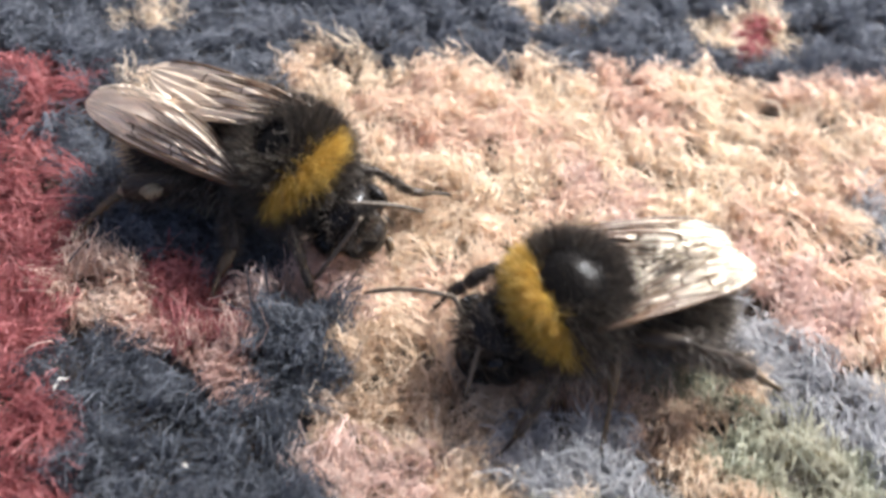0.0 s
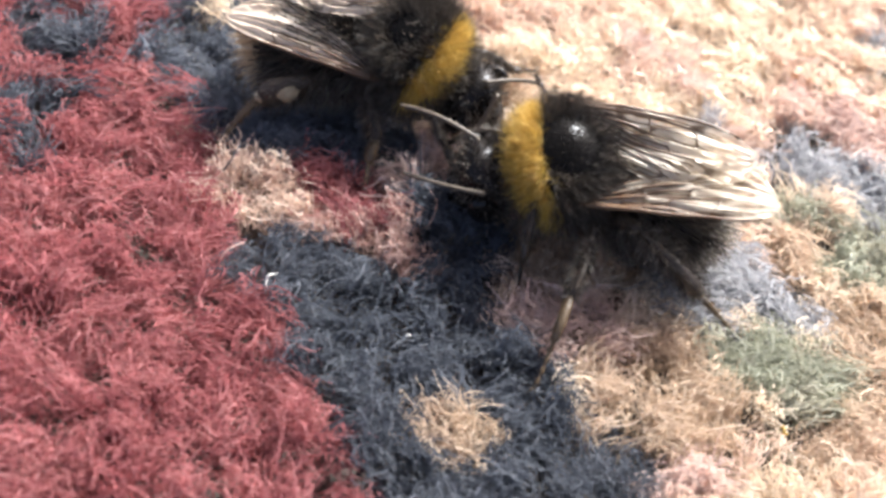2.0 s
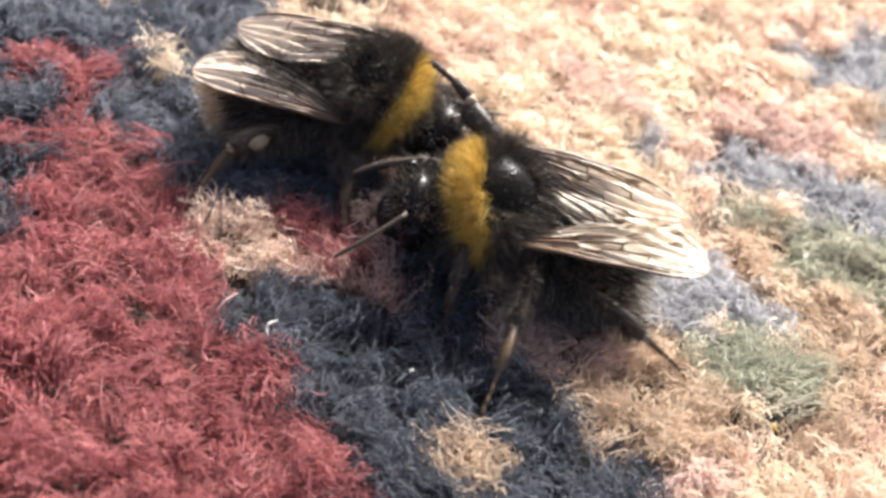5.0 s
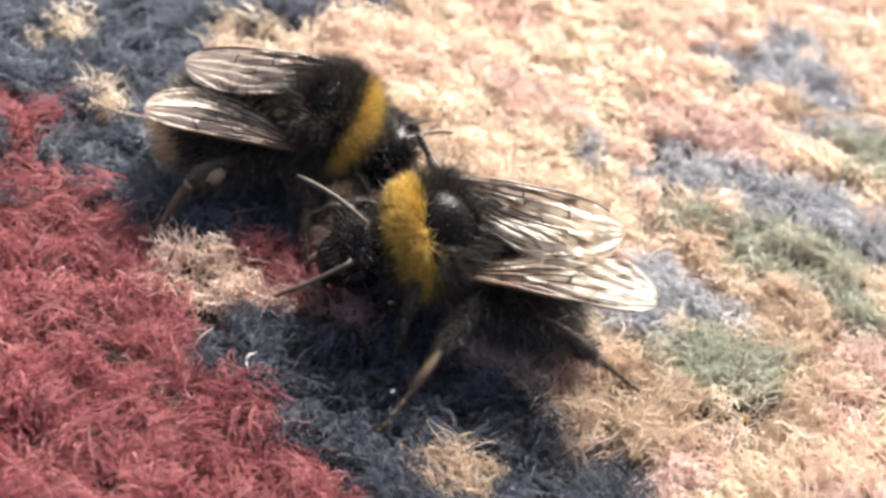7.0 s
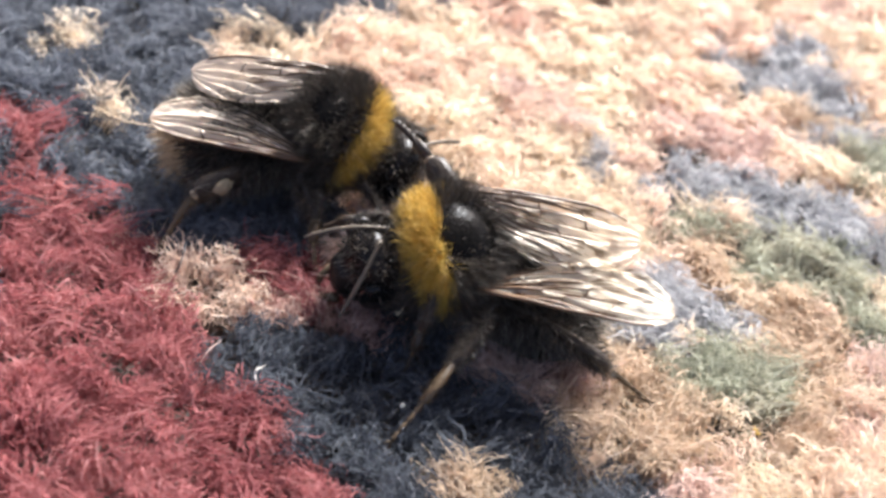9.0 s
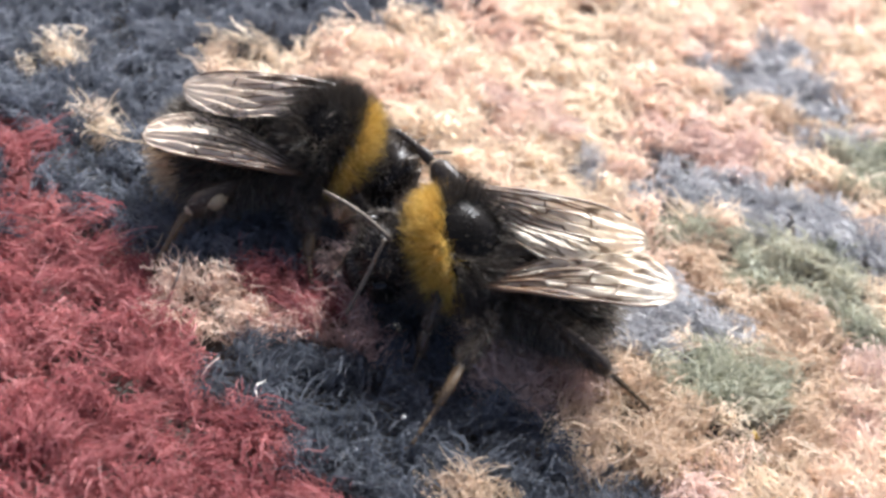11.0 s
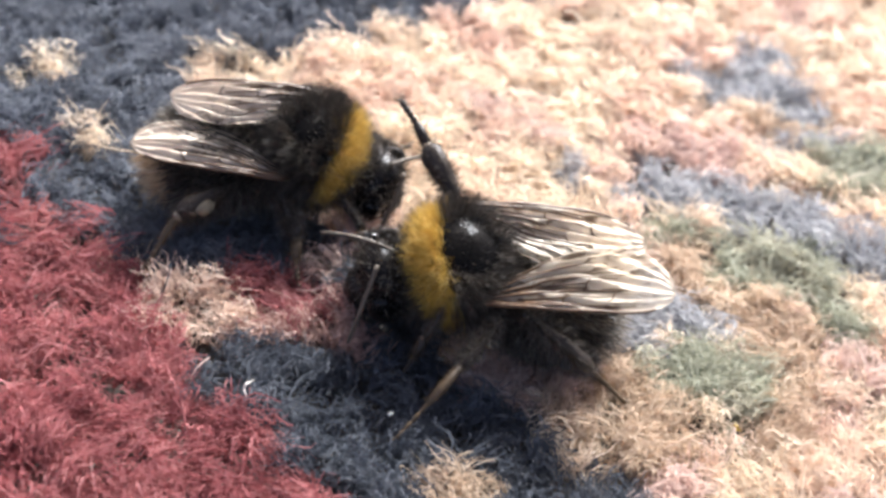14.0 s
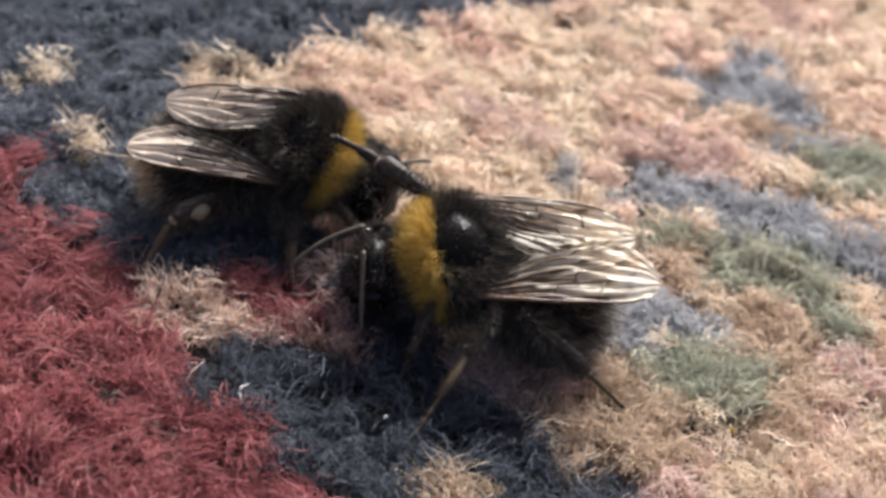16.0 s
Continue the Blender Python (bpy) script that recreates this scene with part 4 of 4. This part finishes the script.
B_WING_R = [
    (0, (-10.2, -1.0, -2.1), (-0.32, 0.0, 0.94)), (0.5, (-10.2, 0.9, -1.9), (-0.24, 0.06, 0.97)), (1, (-10.2, 1.1, 1.2), (-0.02, -0.18, 0.98)), (1.5, (-9.9, 2.0, 1.4), (-0.04, -0.17, 0.98)),
    (2, (-10.0, 1.5, 2.0), (0.08, -0.03, 1.0)), (2.5, (-10.0, 1.4, 0.8), (-0.10, 0.05, 0.98)), (3.5, (-10.2, 1.1, 1.4), (0.03, -0.01, 1.0)), (7, (-9.6, 1.9, 3.5), (0.22, -0.10, 0.97)),
    (9, (-9.5, 1.8, 3.7), (0.22, -0.10, 0.97)), (12, (-10.0, 1.5, 2.5), (0.06, -0.21, 0.98)), (14, (-10.4, 0.5, 2.0), (0.03, -0.19, 0.98)), (16, (-10.5, 0.2, 1.6), (0.0, -0.18, 0.98)),
]
B_ANTENNA_L = [(0, (6.2, 2.5, -1.3)), (0.5, (6.4, 2.1, -1.3)), (1, (8.3, 3.9, -2.7)), (1.5, (9.9, 0.6, -1.6)), (2, (8.2, -0.0, -0.4)), (2.5, (10.4, 2.2, -1.4)), (3.5, (9.2, 2.2, -1.2)), (6, (8.0, 3.2, -2.2)), (7, (8.6, 2.2, -2.1)), (9, (6.2, 2.9, -1.5)), (11.5, (6.2, 3.0, -1.4)), (12.5, (6.5, 4.1, -1.8)), (14, (6.2, 3.6, -1.6)), (15, (5.9, 3.4, -1.4)), (16, (5.2, 3.6, -1.4))]
B_ANTENNA_R = [(0, (9.2, -3.5, 0.5)), (0.5, (8.1, -2.6, -0.2)), (1, (10.3, -1.5, -1.4)), (1.5, (6.9, -3.7, 0.5)), (2, (8.1, -3.4, 0.5)), (2.5, (6.7, -3.6, 0.8)), (3.5, (6.9, -4.2, 1.2)), (6, (7.5, -1.3, -0.8)), (7, (7.1, -3.5, 0.1)), (9, (7.5, -1.3, -1.0)), (11.5, (6.8, -3.4, 0.4)), (12, (6.3, -1.7, -0.1)), (12.5, (7.3, -0.7, -0.7)), (14, (7.2, -2.1, -0.1)), (15, (7.3, -2.0, -0.2)), (16, (8.6, -0.3, -1.0))]
B_RAISED = [(0, (0.5, -6.0, -4.6)), (1, (1.5, -6.0, -4.4)), (1.8, (0.5, -6.0, -4.0)), (2.5, (1.6, -5.5, -0.6)), (3.5, (4.3, -7.6, 0.6)), (6, (3.2, -6.9, -0.7)), (7, (-0.2, -5.8, -0.1)), (9, (1.6, -7.3, -0.1)), (11.5, (2.4, -6.8, -0.4)), (14, (2.1, -9.0, 1.2)), (15, (4.4, -8.5, 0.4)), (16, (5.5, -7.5, -0.2))]
B_MIDDLE_L = [(0, (11.9, 6.0, 0.2)), (0.5, (11.4, 3.8, 0.2)), (1, (10.6, -1.9, 0.2)), (1.5, (10.8, -3.9, 0.2)), (2, (5.3, -8.1, 0.2)), (2.5, (5.3, -8.2, 0.2)), (3.5, (5.1, -8.2, 0.2)), (6, (1.0, -10.8, 0.2)), (7, (-1.1, -11.3, 0.2)), (9, (-1.2, -11.2, 0.2)), (11.5, (-0.4, -10.4, 0.2)), (14, (-0.6, -10.3, 0.2)), (15, (-0.5, -10.3, 0.2)), (16, (0.4, -9.6, 0.2))]
B_HIND_L = [(0, (16.7, 15.5, 0.2)), (0.5, (13.7, 11.1, 0.2)), (1, (13.2, 8.6, 0.2)), (1.5, (12.8, 1.1, 0.2)), (2, (12.8, 1.0, 0.2)), (2.5, (12.9, 1.1, 0.2)), (3.5, (12.8, 0.7, 0.2)), (6, (11.1, -3.7, 0.2)), (7, (11.2, -3.8, 0.2)), (9, (11.2, -3.7, 0.2)), (11.5, (11.0, -3.7, 0.2)), (14, (10.8, -3.8, 0.2)), (15, (10.9, -3.8, 0.2)), (16, (11.0, -3.9, 0.2))]
B_FRONT_L = [(0, (8.7, 1.9, 0.2)), (0.5, (8.6, 1.6, 0.2)), (1, (5.0, -4.1, 0.2)), (1.5, (0.5, -5.0, 0.2)), (2, (1.8, -2.4, 0.2)), (3.5, (1.0, -2.8, 0.2)), (6, (-1.7, -6.7, 0.2)), (9, (-1.6, -6.4, 0.2)), (11.5, (-1.3, -5.6, 0.2)), (16, (-1.0, -5.7, 0.2))]
B_HIND_R = [(0, (7.9, 16.0, 0.2)), (0.5, (6.0, 13.5, 0.2)), (1, (4.5, 9.4, 0.2)), (1.5, (5.5, 9.4, 0.2)), (2, (5.9, 9.0, 0.2)), (3.5, (7.1, 7.8, 0.2)), (6, (4.2, 5.2, 0.2)), (9, (4.2, 5.2, 0.2)), (11.5, (5.9, 5.0, 0.2)), (16, (5.9, 5.0, 0.2))]
B_TAIL = [(0, (-8.2, 0.4, -4.9)), (0.5, (-8.2, 0.9, -4.5)), (1, (-8.2, 1.6, -3.6)), (2, (-8.0, 3.6, -2.3)), (3.5, (-7.8, 4.4, -1.8)), (7, (-7.8, 4.6, -1.9)), (11.5, (-8.0, 3.8, -2.0)), (16, (-8.0, 3.8, -2.0))]
B_FRONT_R = [(0, (5.6, -4.0, -4.1)), (0.5, (5.2, -4.8, -4.4)), (1, (3.2, -6.0, -4.8)), (2, (5.4, -3.0, -3.8)), (16, (5.4, -3.0, -3.8))]


def rows_between(rows, times):
    """The rows' places at other times, straight between neighbours."""
    ts = [r[0] for r in rows]
    return [(t, Vector([np.interp(t, ts, [r[1][n] for r in rows]) for n in range(3)])) for t in times]


POLE = {("middle", 1): (-0.3, 0.3, 1), ("hind", 1): (0, 0.3, 1), ("front", 1): (0.2, 0.8, 0.6), ("hind", -1): (0.2, 0.2, -1)}


def motions():
    walk(B["bee"], B_ROWS)
    abdomen = [ob for ob in B["bee"].children if ob.name.startswith("abdomen")][0]
    walk(abdomen, [(t, bone(WAIST, Vector(p), Vector((0, 0, 1)))) for t, p in B_TAIL])
    at = dict(B_ROWS)
    times = [t for t, _ in B_ROWS]
    up = (0, 0, 1)
    # the other bee stands still but for its wings and one feeler
    for key, foot in {("front", -1): (-3.7, 2.5, 0.2), ("middle", 1): (-10, 11.5, 0.2), ("hind", 1): (-16, 12, 0.2)}.items():
        set_leg(A["legs"][key], to_bee(A_POSE, foot), up)
    set_leg(A["antennae"][-1], (5.2, -3.6, -1.2), (0.6, -0.5, 1))
    set_leg(A["antennae"][1], (6.6, 3.0, -1.8), (0.3, 0.5, 1))
    for side, before, after in ((1, (-6.9, -1.3, 3.1), (-8.5, -1.3, 1.7)), (-1, (-7.1, -4.8, 4.3), (-9.0, -4.6, 2.2))):
        for name, back in (("fore", 0.0), ("hind", 1.0)):
            first, then = wing_pose(side, before, back), wing_pose(side, after, back, (0.15, 0.45 if side > 0 else 0.05, 1.0))
            walk(A["wings"][name, side], [(0.0, first), (1.0, first), (2.0, then), (16.0, then)])
    # wings of the walking bee
    for side, rows in ((1, B_WING_L), (-1, B_WING_R)):
        for name, back in (("fore", 0.0), ("hind", 1.0)):
            walk(B["wings"][name, side], [(t, wing_pose(side, tip, back, face)) for t, tip, face in rows])
    key_leg(B["antennae"][1], [(t, p, (0.3, 0.6, 1)) for t, p in B_ANTENNA_L])
    key_leg(B["antennae"][-1], [(t, p, (0.3, -0.6, 1)) for t, p in B_ANTENNA_R])
    # planted feet stay where they are on the rug while the body sways
    planted = {("middle", 1): B_MIDDLE_L, ("hind", 1): B_HIND_L, ("front", 1): B_FRONT_L, ("hind", -1): B_HIND_R}
    for key, rows in planted.items():
        tucked = (-0.4, 1, 0.2) if key == ("middle", 1) else POLE[key]
        key_leg(B["legs"][key], [(t, to_bee(at[t], p), POLE[key] if t > 1.2 else tucked) for t, p in rows_between(rows, times)])
    key_leg(B["legs"]["middle", -1], [(t, p, (-0.3, -0.2, 1) if t > 2.2 else (-0.3, -0.3, -1)) for t, p in B_RAISED])
    key_leg(B["legs"]["front", -1], [(t, p, (0, -1, 0.6) if t < 1.5 else up) for t, p in B_FRONT_R])


motions()
